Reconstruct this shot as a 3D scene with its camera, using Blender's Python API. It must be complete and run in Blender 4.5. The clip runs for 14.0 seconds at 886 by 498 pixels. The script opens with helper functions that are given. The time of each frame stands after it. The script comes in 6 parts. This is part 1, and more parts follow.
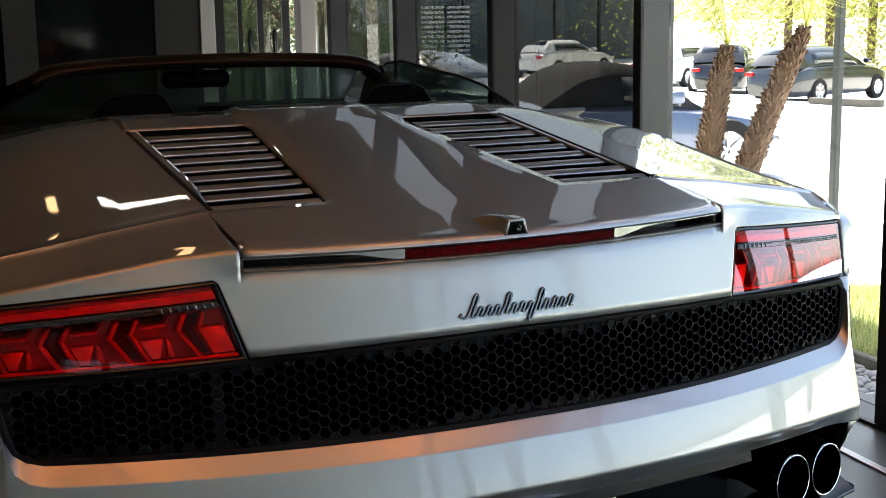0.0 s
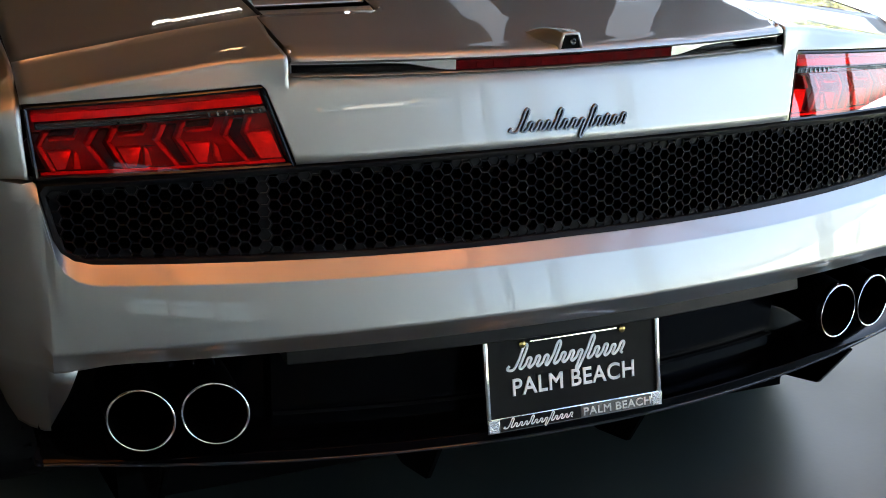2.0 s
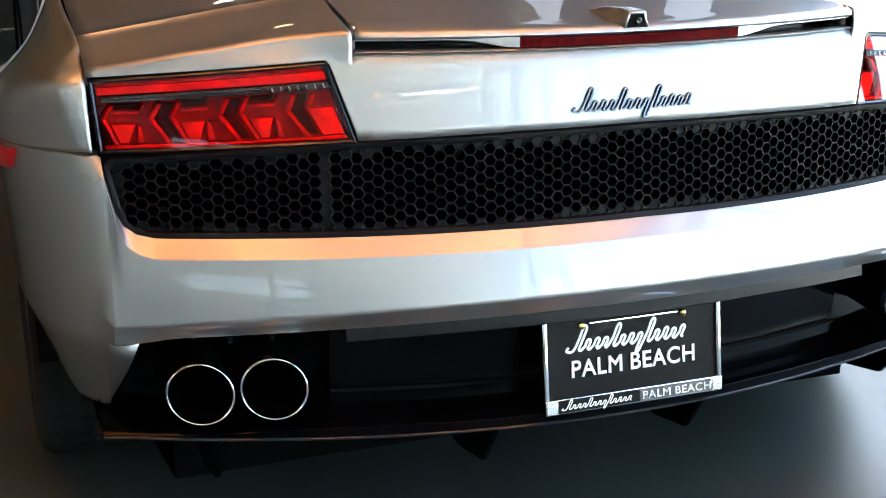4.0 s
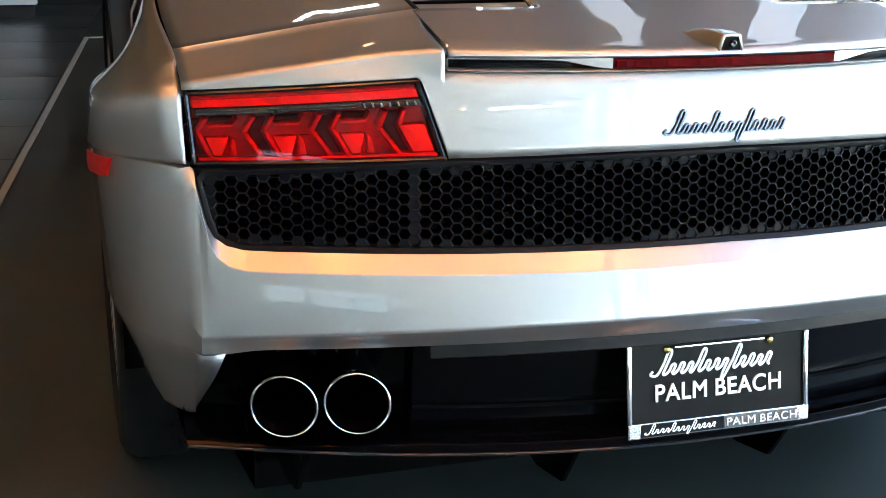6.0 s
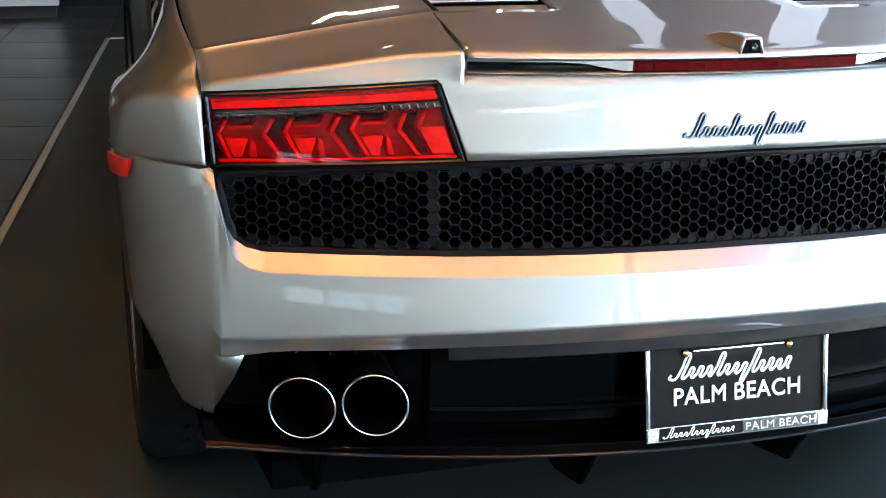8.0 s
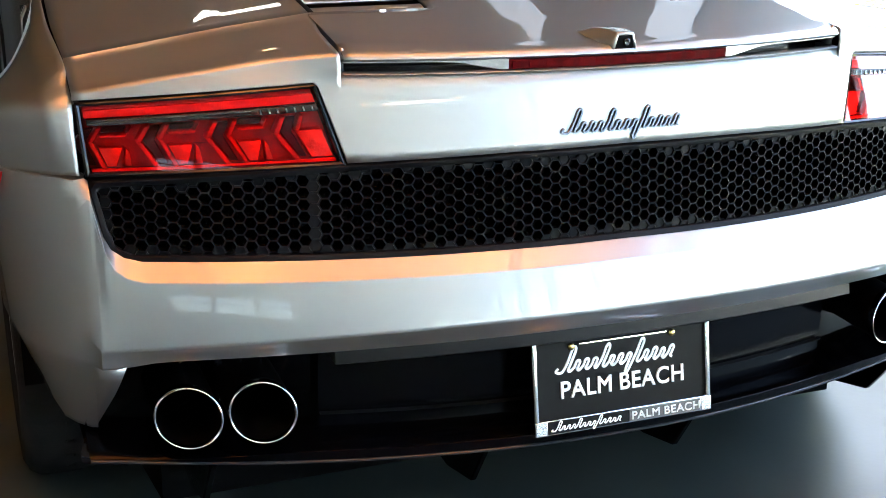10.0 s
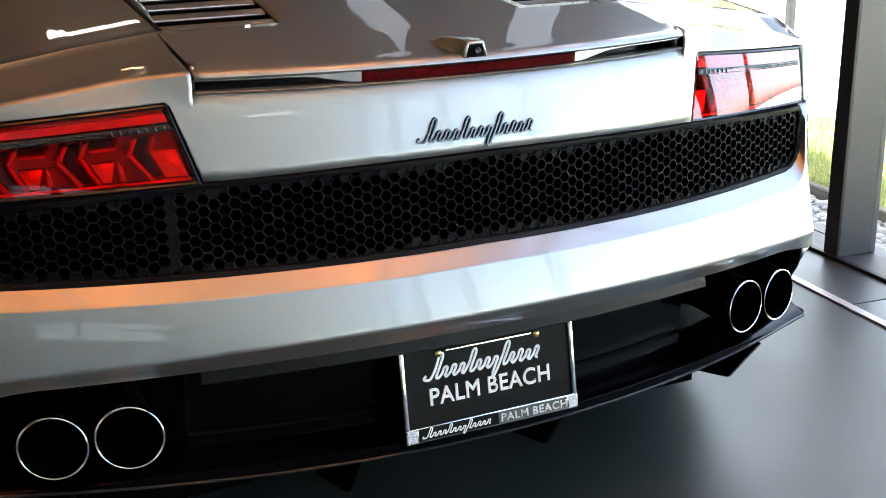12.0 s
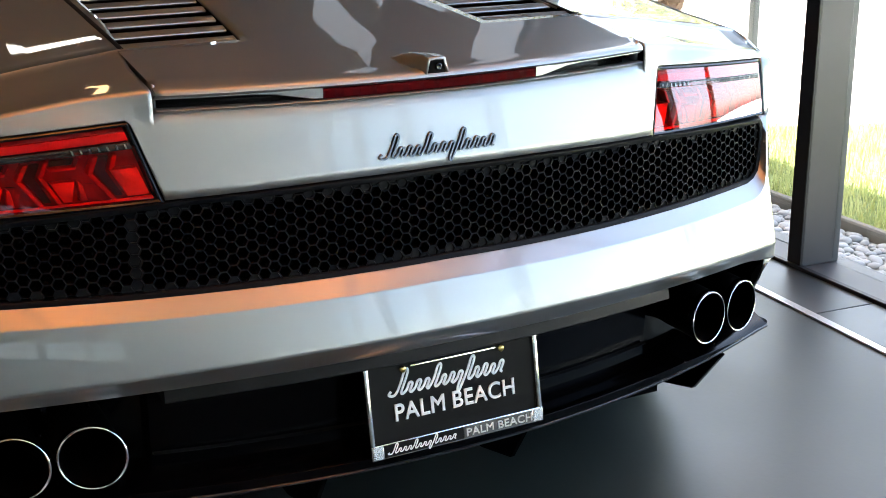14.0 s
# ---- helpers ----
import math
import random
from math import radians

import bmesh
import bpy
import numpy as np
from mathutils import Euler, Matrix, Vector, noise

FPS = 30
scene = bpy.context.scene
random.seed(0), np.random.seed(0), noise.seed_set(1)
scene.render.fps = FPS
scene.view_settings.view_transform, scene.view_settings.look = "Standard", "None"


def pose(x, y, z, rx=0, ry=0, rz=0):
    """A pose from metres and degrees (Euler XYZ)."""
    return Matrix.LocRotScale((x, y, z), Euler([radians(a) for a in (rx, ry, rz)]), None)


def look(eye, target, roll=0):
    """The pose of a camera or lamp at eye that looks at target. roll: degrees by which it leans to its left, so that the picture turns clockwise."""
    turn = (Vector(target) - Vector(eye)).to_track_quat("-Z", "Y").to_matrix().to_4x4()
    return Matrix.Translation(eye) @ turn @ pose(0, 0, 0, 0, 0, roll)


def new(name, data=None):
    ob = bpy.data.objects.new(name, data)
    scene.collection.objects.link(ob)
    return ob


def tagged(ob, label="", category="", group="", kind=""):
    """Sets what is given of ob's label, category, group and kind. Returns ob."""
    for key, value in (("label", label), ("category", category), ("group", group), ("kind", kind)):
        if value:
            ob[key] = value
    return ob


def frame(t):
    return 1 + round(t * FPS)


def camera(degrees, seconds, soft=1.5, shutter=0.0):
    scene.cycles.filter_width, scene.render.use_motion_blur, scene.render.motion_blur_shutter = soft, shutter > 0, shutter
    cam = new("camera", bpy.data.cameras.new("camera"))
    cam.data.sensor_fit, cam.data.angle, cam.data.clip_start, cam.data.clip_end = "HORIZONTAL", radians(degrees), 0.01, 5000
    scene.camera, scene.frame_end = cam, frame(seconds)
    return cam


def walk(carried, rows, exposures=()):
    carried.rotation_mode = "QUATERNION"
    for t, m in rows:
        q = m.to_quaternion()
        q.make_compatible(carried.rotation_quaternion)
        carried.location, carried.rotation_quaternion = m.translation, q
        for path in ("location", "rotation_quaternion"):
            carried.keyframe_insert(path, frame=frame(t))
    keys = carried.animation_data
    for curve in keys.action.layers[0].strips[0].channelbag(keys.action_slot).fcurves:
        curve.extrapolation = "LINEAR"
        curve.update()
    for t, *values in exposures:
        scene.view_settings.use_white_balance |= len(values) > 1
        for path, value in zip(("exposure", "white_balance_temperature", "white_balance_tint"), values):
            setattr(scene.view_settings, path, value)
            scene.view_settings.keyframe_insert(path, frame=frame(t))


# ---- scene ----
# camera and its path
cam = camera(38.33, 14.0, 0.5)
PATH = [
    (0.0, -0.9522, -1.6644, 1.2303, 79.808, 0.953, -25.102),
    (0.5, -0.9507, -1.6595, 1.2217, 79.042, 0.513, -25.039),
    (1.0, -0.9489, -1.6534, 1.2144, 76.483, 0.189, -24.393),
    (1.5, -0.9505, -1.6508, 1.2066, 73.941, 0.023, -23.831),
    (2.0, -0.9480, -1.6483, 1.1988, 72.207, -0.425, -22.612),
    (2.2, -0.9480, -1.6483, 1.1988, 71.574, -0.442, -22.193),
    (4.3, -0.9665, -1.6352, 1.1785, 71.876, -0.645, -19.796),
    (4.5, -0.9665, -1.6352, 1.1785, 72.083, -0.664, -19.336),
    (5.0, -0.9752, -1.6291, 1.1798, 72.302, -0.811, -18.374),
    (5.5, -0.9827, -1.6270, 1.1814, 72.432, -0.887, -17.725),
    (6.0, -0.9892, -1.6241, 1.1848, 72.307, -1.110, -16.890),
    (6.5, -0.9936, -1.6227, 1.1808, 72.399, -1.175, -16.277),
    (7.0, -0.9956, -1.6241, 1.1769, 72.501, -1.276, -15.742),
    (7.2, -0.9956, -1.6241, 1.1769, 72.503, -1.284, -15.552),
    (9.3, -0.9757, -1.6225, 1.2030, 71.941, -0.835, -18.415),
    (9.5, -0.9757, -1.6225, 1.2030, 71.933, -0.811, -18.994),
    (10.0, -0.9718, -1.6207, 1.1993, 72.047, -0.635, -21.181),
    (10.5, -0.9635, -1.6241, 1.1994, 72.076, -0.510, -23.090),
    (11.0, -0.9579, -1.6364, 1.2029, 72.102, -0.336, -24.419),
    (11.5, -0.9517, -1.6335, 1.2051, 72.210, 0.026, -25.802),
    (12.0, -0.9493, -1.6393, 1.2116, 72.287, 0.339, -27.150),
    (12.5, -0.9441, -1.6464, 1.2104, 72.668, 0.629, -28.080),
    (13.0, -0.9432, -1.6414, 1.2115, 72.856, 0.608, -28.828),
    (13.5, -0.9408, -1.6416, 1.2132, 72.894, 0.483, -28.877),
    (14.0, -0.9411, -1.6440, 1.2192, 72.763, 0.471, -28.635),
]
walk(cam, [(t, pose(x, y, z, rx, ry, rz)) for t, x, y, z, rx, ry, rz in PATH],
     [(0.0, 2.34, 6850, 10), (0.5, 2.38, 6850, 10), (1.5, 2.58, 6800, 10), (2.2, 2.83, 6700, 10), (4.3, 4.05, 6420, 8), (7.2, 4.18, 6380, 8),
      (9.3, 4.18, 6420, 8), (11.0, 3.61, 6700, 9), (12.5, 3.15, 6800, 10), (14.0, 3.08, 6800, 10)])

# ---- world and light ----
SUN_ELEVATION, SUN_AZIMUTH = 58.0, 20.0          # degrees; azimuth from +y towards +x
world = bpy.data.worlds.new("sky")
scene.world = world
world.use_nodes = True
wn = world.node_tree.nodes
sky = wn.new("ShaderNodeTexSky")
sky.sky_type, sky.sun_disc = "NISHITA", False
sky.air_density, sky.dust_density, sky.ozone_density = 0.9, 2.2, 0.8
sky.sun_elevation, sky.sun_rotation = radians(SUN_ELEVATION), radians(SUN_AZIMUTH)
world.node_tree.links.new(sky.outputs[0], wn["Background"].inputs[0])
wn["Background"].inputs[1].default_value = 0.15

sun_data = bpy.data.lights.new("sun", "SUN")
sun_data.energy, sun_data.angle, sun_data.color = 5.0, radians(0.5), (1.0, 0.95, 0.87)
sun = new("sun", sun_data)
e, a = radians(SUN_ELEVATION), radians(SUN_AZIMUTH)
sun.matrix_world = look(Vector((math.sin(a) * math.cos(e), math.cos(a) * math.cos(e), math.sin(e))) * 30, (0, 0, 0))


# ---- materials ----
def material(name, color=(0.5, 0.5, 0.5), rough=0.5, metal=0.0, vary=0.0, scale=8.0, bump=0.0, bump_scale=60.0, coat=0.0, coat_rough=0.03, coat_ior=1.5,
             spec=0.5, emit=0.0, stretch=(1, 1, 1), tint=None, rough_vary=0.0, random_vary=0.0):
    """A principled surface with two scales of variation in colour, roughness and relief."""
    m = bpy.data.materials.new(name)
    m.use_nodes = True
    n, link = m.node_tree.nodes, m.node_tree.links.new
    p = n["Principled BSDF"]
    p.inputs["Base Color"].default_value = (*color, 1)
    p.inputs["Roughness"].default_value = rough
    p.inputs["Metallic"].default_value = metal
    p.inputs["Coat Weight"].default_value = coat
    p.inputs["Coat Roughness"].default_value = coat_rough
    p.inputs["Coat IOR"].default_value = coat_ior
    p.inputs["Specular IOR Level"].default_value = spec
    if emit:
        p.inputs["Emission Color"].default_value = (*color, 1)
        p.inputs["Emission Strength"].default_value = emit
    if not (vary or bump or rough_vary or random_vary):
        return m
    co = n.new("ShaderNodeTexCoord")
    mp = n.new("ShaderNodeMapping")
    mp.inputs["Scale"].default_value = stretch
    link(co.outputs["Object"], mp.inputs[0])
    big, fine = n.new("ShaderNodeTexNoise"), n.new("ShaderNodeTexNoise")
    big.inputs["Scale"].default_value, fine.inputs["Scale"].default_value = scale, bump_scale
    big.inputs["Detail"].default_value, fine.inputs["Detail"].default_value = 5, 3
    link(mp.outputs[0], big.inputs["Vector"]), link(mp.outputs[0], fine.inputs["Vector"])
    if vary or random_vary:
        both = n.new("ShaderNodeMath")
        both.operation = "MULTIPLY_ADD"
        both.inputs[1].default_value = 0.35
        link(fine.outputs[0], both.inputs[0]), link(big.outputs[0], both.inputs[2])
        last = both.outputs[0]
        if random_vary:
            info, add = n.new("ShaderNodeObjectInfo"), n.new("ShaderNodeMath")
            add.operation = "MULTIPLY_ADD"
            add.inputs[1].default_value = random_vary
            link(info.outputs["Random"], add.inputs[0]), link(last, add.inputs[2])
            last = add.outputs[0]
        ramp = n.new("ShaderNodeMapRange")
        ramp.inputs["From Min"].default_value, ramp.inputs["From Max"].default_value = 0.35, 1.0
        link(last, ramp.inputs["Value"])
        mix = n.new("ShaderNodeMix")
        mix.data_type = "RGBA"
        other = tint or tuple(min(1, c * (1 + vary)) for c in color)
        mix.inputs["A"].default_value = (*[c * (1 - vary) for c in color], 1)
        mix.inputs["B"].default_value = (*other, 1)
        link(ramp.outputs[0], mix.inputs["Factor"]), link(mix.outputs["Result"], p.inputs["Base Color"])
    if rough_vary:
        r = n.new("ShaderNodeMapRange")
        r.inputs["To Min"].default_value, r.inputs["To Max"].default_value = max(0, rough - rough_vary), rough + rough_vary
        r.inputs["From Min"].default_value, r.inputs["From Max"].default_value = 0.3, 0.7
        link(big.outputs[0], r.inputs["Value"]), link(r.outputs[0], p.inputs["Roughness"])
    if bump:
        b = n.new("ShaderNodeBump")
        b.inputs["Strength"].default_value, b.inputs["Distance"].default_value = bump, 0.004
        link(fine.outputs[0], b.inputs["Height"]), link(b.outputs[0], p.inputs["Normal"])
    return m


def glass(name, tint=(1, 1, 1), gloss=0.06, rough=0.0, sheen=(1, 1, 1), power=4.0):
    """A clear pane: see-through with its colour, and glossy more at a grazing angle."""
    m = bpy.data.materials.new(name)
    m.use_nodes = True
    n, link = m.node_tree.nodes, m.node_tree.links.new
    n.remove(n["Principled BSDF"])
    t, g, mix, f = n.new("ShaderNodeBsdfTransparent"), n.new("ShaderNodeBsdfGlossy"), n.new("ShaderNodeMixShader"), n.new("ShaderNodeLayerWeight")
    t.inputs[0].default_value = (*tint, 1)
    g.inputs["Roughness"].default_value = rough
    g.inputs[0].default_value = (*sheen, 1)
    f.inputs["Blend"].default_value = 0.5
    p, r = n.new("ShaderNodeMath"), n.new("ShaderNodeMapRange")
    p.operation = "POWER"
    r.inputs["To Min"].default_value, r.inputs["To Max"].default_value = gloss, 0.95
    p.inputs[1].default_value = power
    link(f.outputs["Facing"], p.inputs[0]), link(p.outputs[0], r.inputs["Value"])
    link(r.outputs[0], mix.inputs[0]), link(t.outputs[0], mix.inputs[1]), link(g.outputs[0], mix.inputs[2])
    link(mix.outputs[0], n["Material Output"].inputs[0])
    return m


def leafy(name, color, tint, scale):
    """Thin leaves: light falls on them and shines through them."""
    m = material(name, color, 0.5, 0, 0.3, scale, tint=tint)
    n, link = m.node_tree.nodes, m.node_tree.links.new
    t, mix, p = n.new("ShaderNodeBsdfTranslucent"), n.new("ShaderNodeMixShader"), n["Principled BSDF"]
    mix.inputs[0].default_value = 0.55
    link(p.inputs["Base Color"].links[0].from_socket, t.inputs[0])
    link(p.outputs[0], mix.inputs[1]), link(t.outputs[0], mix.inputs[2]), link(mix.outputs[0], n["Material Output"].inputs[0])
    return m


PAINT = material("silver_metallic_paint", (0.93, 0.945, 0.945), 0.45, 0.97, 0.03, 900, 0.0, 2500, coat=1.0, coat_rough=0.012, coat_ior=1.53, spec=0.1)
PAINT.node_tree.nodes["Principled BSDF"].inputs["Coat Tint"].default_value = (0.42, 0.435, 0.44, 1)       # smoky lacquer over the flakes
BLACK_PLASTIC = material("black_satin_plastic", (0.002, 0.002, 0.0024), 0.5, 0, 0.2, 40, 0.08, 900, rough_vary=0.05, spec=0.05)
DIFFUSER_BLACK = material("black_gloss_diffuser", (0.001, 0.001, 0.0013), 0.16, 0, 0.2, 30, 0.0, 500, spec=0.14, rough_vary=0.03)
SATIN_TRIM = material("satin_black_trim", (0.008, 0.0075, 0.0075), 0.42, 0, 0.2, 30, 0.02, 400, spec=0.16)
GRILLE_BLACK = material("grille_plastic", (0.004, 0.0045, 0.0055), 0.5, 0, 0.2, 60, 0.1, 1200, spec=0.12)
BLACK_GLOSS = material("black_gloss_plastic", (0.008, 0.008, 0.01), 0.12, 0, 0.2, 30, 0, 500, rough_vary=0.05)
# near-black, no gloss: shade of cavities and gaps put into colour; hoop pads too
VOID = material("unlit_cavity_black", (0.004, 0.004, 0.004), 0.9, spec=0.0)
CHROME = material("polished_chrome", (0.86, 0.86, 0.87), 0.06, 1.0, 0.04, 90, 0.03, 400)
BADGE_METAL = material("brushed_chrome", (0.14, 0.14, 0.143), 0.24, 1.0, 0.1, 200)
# near-black with hardly any gloss, for the bore and the outer sleeve
PIPE_INSIDE = material("near_black_pipe", (0.0015, 0.0015, 0.0015), 0.8, 0.0, 0.3, 60, spec=0.02)
RUBBER = material("tyre_rubber", (0.012, 0.012, 0.0125), 0.7, 0, 0.25, 30, 0.3, 300, spec=0.12)
RIM = material("grey_wheel_alloy", (0.3, 0.3, 0.31), 0.28, 0.9, 0.05, 40)
LEATHER = material("black_leather", (0.018, 0.017, 0.017), 0.45, 0, 0.25, 20, 0.4, 500)
CABIN_GLASS = glass("tinted_screen_glass", (0.2, 0.29, 0.265), 0.05)
# gloss colour is pink, to give daylight mirrored in the cover a pink cast
LENS = glass("clear_lens_cover", (1.0, 0.2, 0.18), 0.03, 0.0, (1.0, 0.72, 0.8), 1.7)
RED_BAR = material("red_lens_plastic", (0.7, 0.004, 0.005), 0.3, 0.5, 0.2, 40)
RED_MARKER = material("red_marker_lens", (0.6, 0.003, 0.004), 0.3, 0.2, 0.2, 120, 0.3, 300, coat=0.15)
RED_DEEP = material("dark_red_reflector", (0.36, 0.003, 0.003), 0.35, 0.4, 0.3, 60, 0.2, 200)
RED_TUBE = material("red_light_guide", (0.6, 0.008, 0.008), 0.35, 0.4, 0.2, 60)
RED_REFLECT = material("bright_red_reflector", (1.0, 0.11, 0.09), 0.3, 1.0, 0.12, 120, 0.35, 160)
RED_DARK = material("unlit_red_cell", (0.03, 0.001, 0.0015), 0.3, 0.2, 0.3, 60)
CLEAR_STRIP = material("smoky_clear_strip", (0.014, 0.015, 0.017), 0.2, 0, 0.6, 160, 0.8, 160, spec=0.3)
STRIP_RIB = material("clear_strip_rib", (0.3, 0.3, 0.31), 0.15, 0.9, 0.5, 300)
PLATE_BLACK = material("plate_enamel", (0.006, 0.0065, 0.007), 0.35, 0, 0.1, 40, spec=0.09)
WHITE_LACQUER = material("white_lacquer", (0.8, 0.82, 0.8), 0.25, 0, 0.03, 4, coat=0.3)
WHITE_INK = material("white_raised_paint", (0.92, 0.92, 0.92), 0.35)
BRASS = material("brass_screw", (0.7, 0.5, 0.18), 0.25, 1.0, 0.1, 300)
PIXEL_CHROME = material("checked_chrome_inlay", (0.6, 0.6, 0.6), 0.25, 1.0, 0.6, 700, 0.6, 500)
FLOOR_DARK = material("dark_grey_floor_tile", (0.0448, 0.0476, 0.0462), 0.36, 0, 0.14, 1.6, 0.02, 60, rough_vary=0.05, random_vary=0.15)
PAD_FLOOR = material("dark_display_floor", (0.04, 0.046, 0.041), 0.42, 0, 0.12, 1.2, 0.03, 80, rough_vary=0.06, spec=0.37)
STRIP = material("white_metal_strip", (0.55, 0.55, 0.53), 0.35, 0.2, 0.08, 12)
FRAME_GREY = material("grey_anodised_frame", (0.085, 0.085, 0.088), 0.5, 0.2, 0.08, 6, 0.03, 300)
GASKET = material("black_gasket", (0.01, 0.01, 0.011), 0.5)
TINTED_GLASS = glass("grey_tinted_window_glass", (0.4, 0.405, 0.39), 0.05)
WINDOW_GLASS = glass("window_glass", (0.95, 0.97, 0.96), 0.045)
DARK_WALL = material("grey_rear_wall", (0.31, 0.345, 0.355), 0.7, 0, 0.15, 1.5, 0.1, 80)
WHITE_WALL = material("off_white_plaster", (0.72, 0.7, 0.66), 0.8, 0, 0.06, 2.0, 0.1, 120)
COOL_PLASTER = material("cool_bounce_plaster", (0.72, 0.8, 0.81), 0.8, 0, 0.06, 2.0, 0.1, 120)
SOFFIT = material("orange_timber_soffit", (0.62, 0.31, 0.13), 0.6, 0, 0.15, 1.5, 0.1, 40, stretch=(8, 1, 1))
CEILING = material("dark_brown_ceiling", (0.175, 0.074, 0.012), 0.85, 0, 0.12, 1.0, 0.1, 60)


# ---- building helpers ----
def obj(name, bm, mat, smooth=True):
    me = bpy.data.meshes.new(name)
    bm.normal_update()
    bm.to_mesh(me)
    bm.free()
    for m in (mat if isinstance(mat, (list, tuple)) else [mat]):
        me.materials.append(m)
    if smooth:
        me.shade_smooth()
        me.set_sharp_from_angle(angle=radians(38))
    return new(name, me)


def part(name, bm, mat, parent, label="", smooth=True):
    """One mesh under a thing or under a part."""
    ob = obj(name, bm, mat, smooth)
    ob.parent = parent
    return tagged(ob, label) if label else ob


def thing(name, label, category, group="", at=(0, 0, 0)):
    ob = new(name)
    ob.location = at
    ob.empty_display_size = 0.1
    return tagged(ob, label, category, group)


def thick(ob, amount=0.004, offset=-1.0):
    s = ob.modifiers.new("thickness", "SOLIDIFY")
    s.thickness, s.offset, s.use_even_offset = amount, offset, False
    return ob


def box(bm, x0, x1, y0, y1, z0, z1, bevel=0.0, m=None, seg=1):
    """A box with rounded edges."""
    vs = bmesh.ops.create_cube(bm, size=1.0)["verts"]
    for v in vs:
        v.co = Vector(((x0 + x1) / 2 + v.co.x * (x1 - x0), (y0 + y1) / 2 + v.co.y * (y1 - y0), (z0 + z1) / 2 + v.co.z * (z1 - z0)))
    if bevel:
        es = {e for v in vs for e in v.link_edges}
        r = bmesh.ops.bevel(bm, geom=list(es), offset=bevel, segments=seg, affect="EDGES", profile=0.5)
        vs = list({v for f in r["faces"] for v in f.verts} | {v for v in vs if v.is_valid})
    if m:
        bmesh.ops.transform(bm, matrix=m, verts=vs)
    return vs


def grid(bm, rows, mat=0, close=False, flip=False):
    """A sheet of quads through rows of points."""
    vv = [[bm.verts.new(p) for p in r] for r in rows]
    n = len(rows[0])
    for i in range(len(rows) - 1):
        for j in range(n if close else n - 1):
            q = [vv[i][j], vv[i][(j + 1) % n], vv[i + 1][(j + 1) % n], vv[i + 1][j]]
            if len({tuple(round(c, 6) for c in v.co) for v in q}) < 3:
                continue
            try:
                f = bm.faces.new(q[::-1] if flip else q)
                f.material_index = mat
            except ValueError:
                pass
    return vv


def weld(bm, d=0.0004):
    bmesh.ops.remove_doubles(bm, verts=bm.verts, dist=d)
    return bm


def prism(bm, pts, v0, v1, place):
    """A flat outline given a thickness from v0 to v1; place(u, w, v) puts it in space."""
    a, b = [bm.verts.new(place(u, w, v0)) for u, w in pts], [bm.verts.new(place(u, w, v1)) for u, w in pts]
    n = len(pts)
    bm.faces.new(a), bm.faces.new(b[::-1])
    for i in range(n):
        bm.faces.new((a[i], b[i], b[(i + 1) % n], a[(i + 1) % n]))
    return a + b


def lathe(bm, prof, place, seg=40, arc=None):
    """Rings of radius r at distance d along an axis; place(c, s, d) gives the point."""
    rows = [[place(r * math.cos(2 * math.pi * k / seg), r * math.sin(2 * math.pi * k / seg), d) for k in range(seg)] for r, d in prof]
    return grid(bm, rows, close=True)


def lerp(t, xs, ys):
    return float(np.interp(t, xs, ys))


def tube(bm, pts, r, seg=8):
    """A round bar along a line of points."""
    rows = []
    for i, p in enumerate(pts):
        d = (Vector(pts[min(i + 1, len(pts) - 1)]) - Vector(pts[max(i - 1, 0)])).normalized()
        s = d.orthogonal().normalized() if i == 0 else (rows_s - d * rows_s.dot(d)).normalized()
        rows_s = s
        u = d.cross(s)
        rows.append([Vector(p) + r * (math.cos(2 * math.pi * k / seg) * s + math.sin(2 * math.pi * k / seg) * u) for k in range(seg)])
    vv = grid(bm, rows, close=True)
    bm.faces.new(vv[0][::-1]), bm.faces.new(vv[-1])


# ---- showroom ----
TURN = 4.57                         # degrees by which the room is turned against the car
WALL = Matrix.Translation((1.695, 0, 0)) @ pose(0, 0, 0, 0, 0, -TURN)     # x outwards through the glass, y along the glass wall


def at_wall(bm):
    bmesh.ops.transform(bm, matrix=WALL, verts=bm.verts)
    return bm


def structure(name, bm, mat, label, parent=None, smooth=False, place=True):
    if place:
        at_wall(bm)
    ob = obj(name, bm, mat, smooth)
    if parent:
        ob.parent = parent
        return ob
    return tagged(ob, label, kind="structure")


HEAD = 3.3                         # top of the glass
Y0, Y1, XW, TOP = -9.0, 8.3, -9.5, 3.5      # extent of the room along and away from the glass wall
bm = bmesh.new()
box(bm, XW, 0.0, Y0, Y1 + 0.2, -0.15, -0.004)
floor_ob = structure("floor", bm, PAD_FLOOR, "dark grey polished showroom floor")
bm = bmesh.new()
box(bm, XW, 0.2, -3.0, Y1, TOP, TOP + 0.2)
structure("ceiling", bm, CEILING, "dark brown showroom ceiling")
# unseen rear section, added in a pale cool tone as a reflector
bm = bmesh.new()
box(bm, XW, 0.2, Y0, -3.0, TOP, TOP + 0.2)
structure("ceiling_rear", bm, COOL_PLASTER, "unseen rear ceiling kept pale and cool to bounce fill light on to the car's tail")
bm = bmesh.new()
for i in range(7):                           # boards of an unseen lowered soffit, added for the ledge's orange reflection
    box(bm, -3.9, -0.25, -2.2 + 0.36 * i, -2.2 + 0.36 * i + 0.35, TOP - 0.16, TOP - 0.12, 0.004)
structure("ceiling_soffit", bm, SOFFIT, "unseen orange timber soffit added to be mirrored in the bumper ledge")

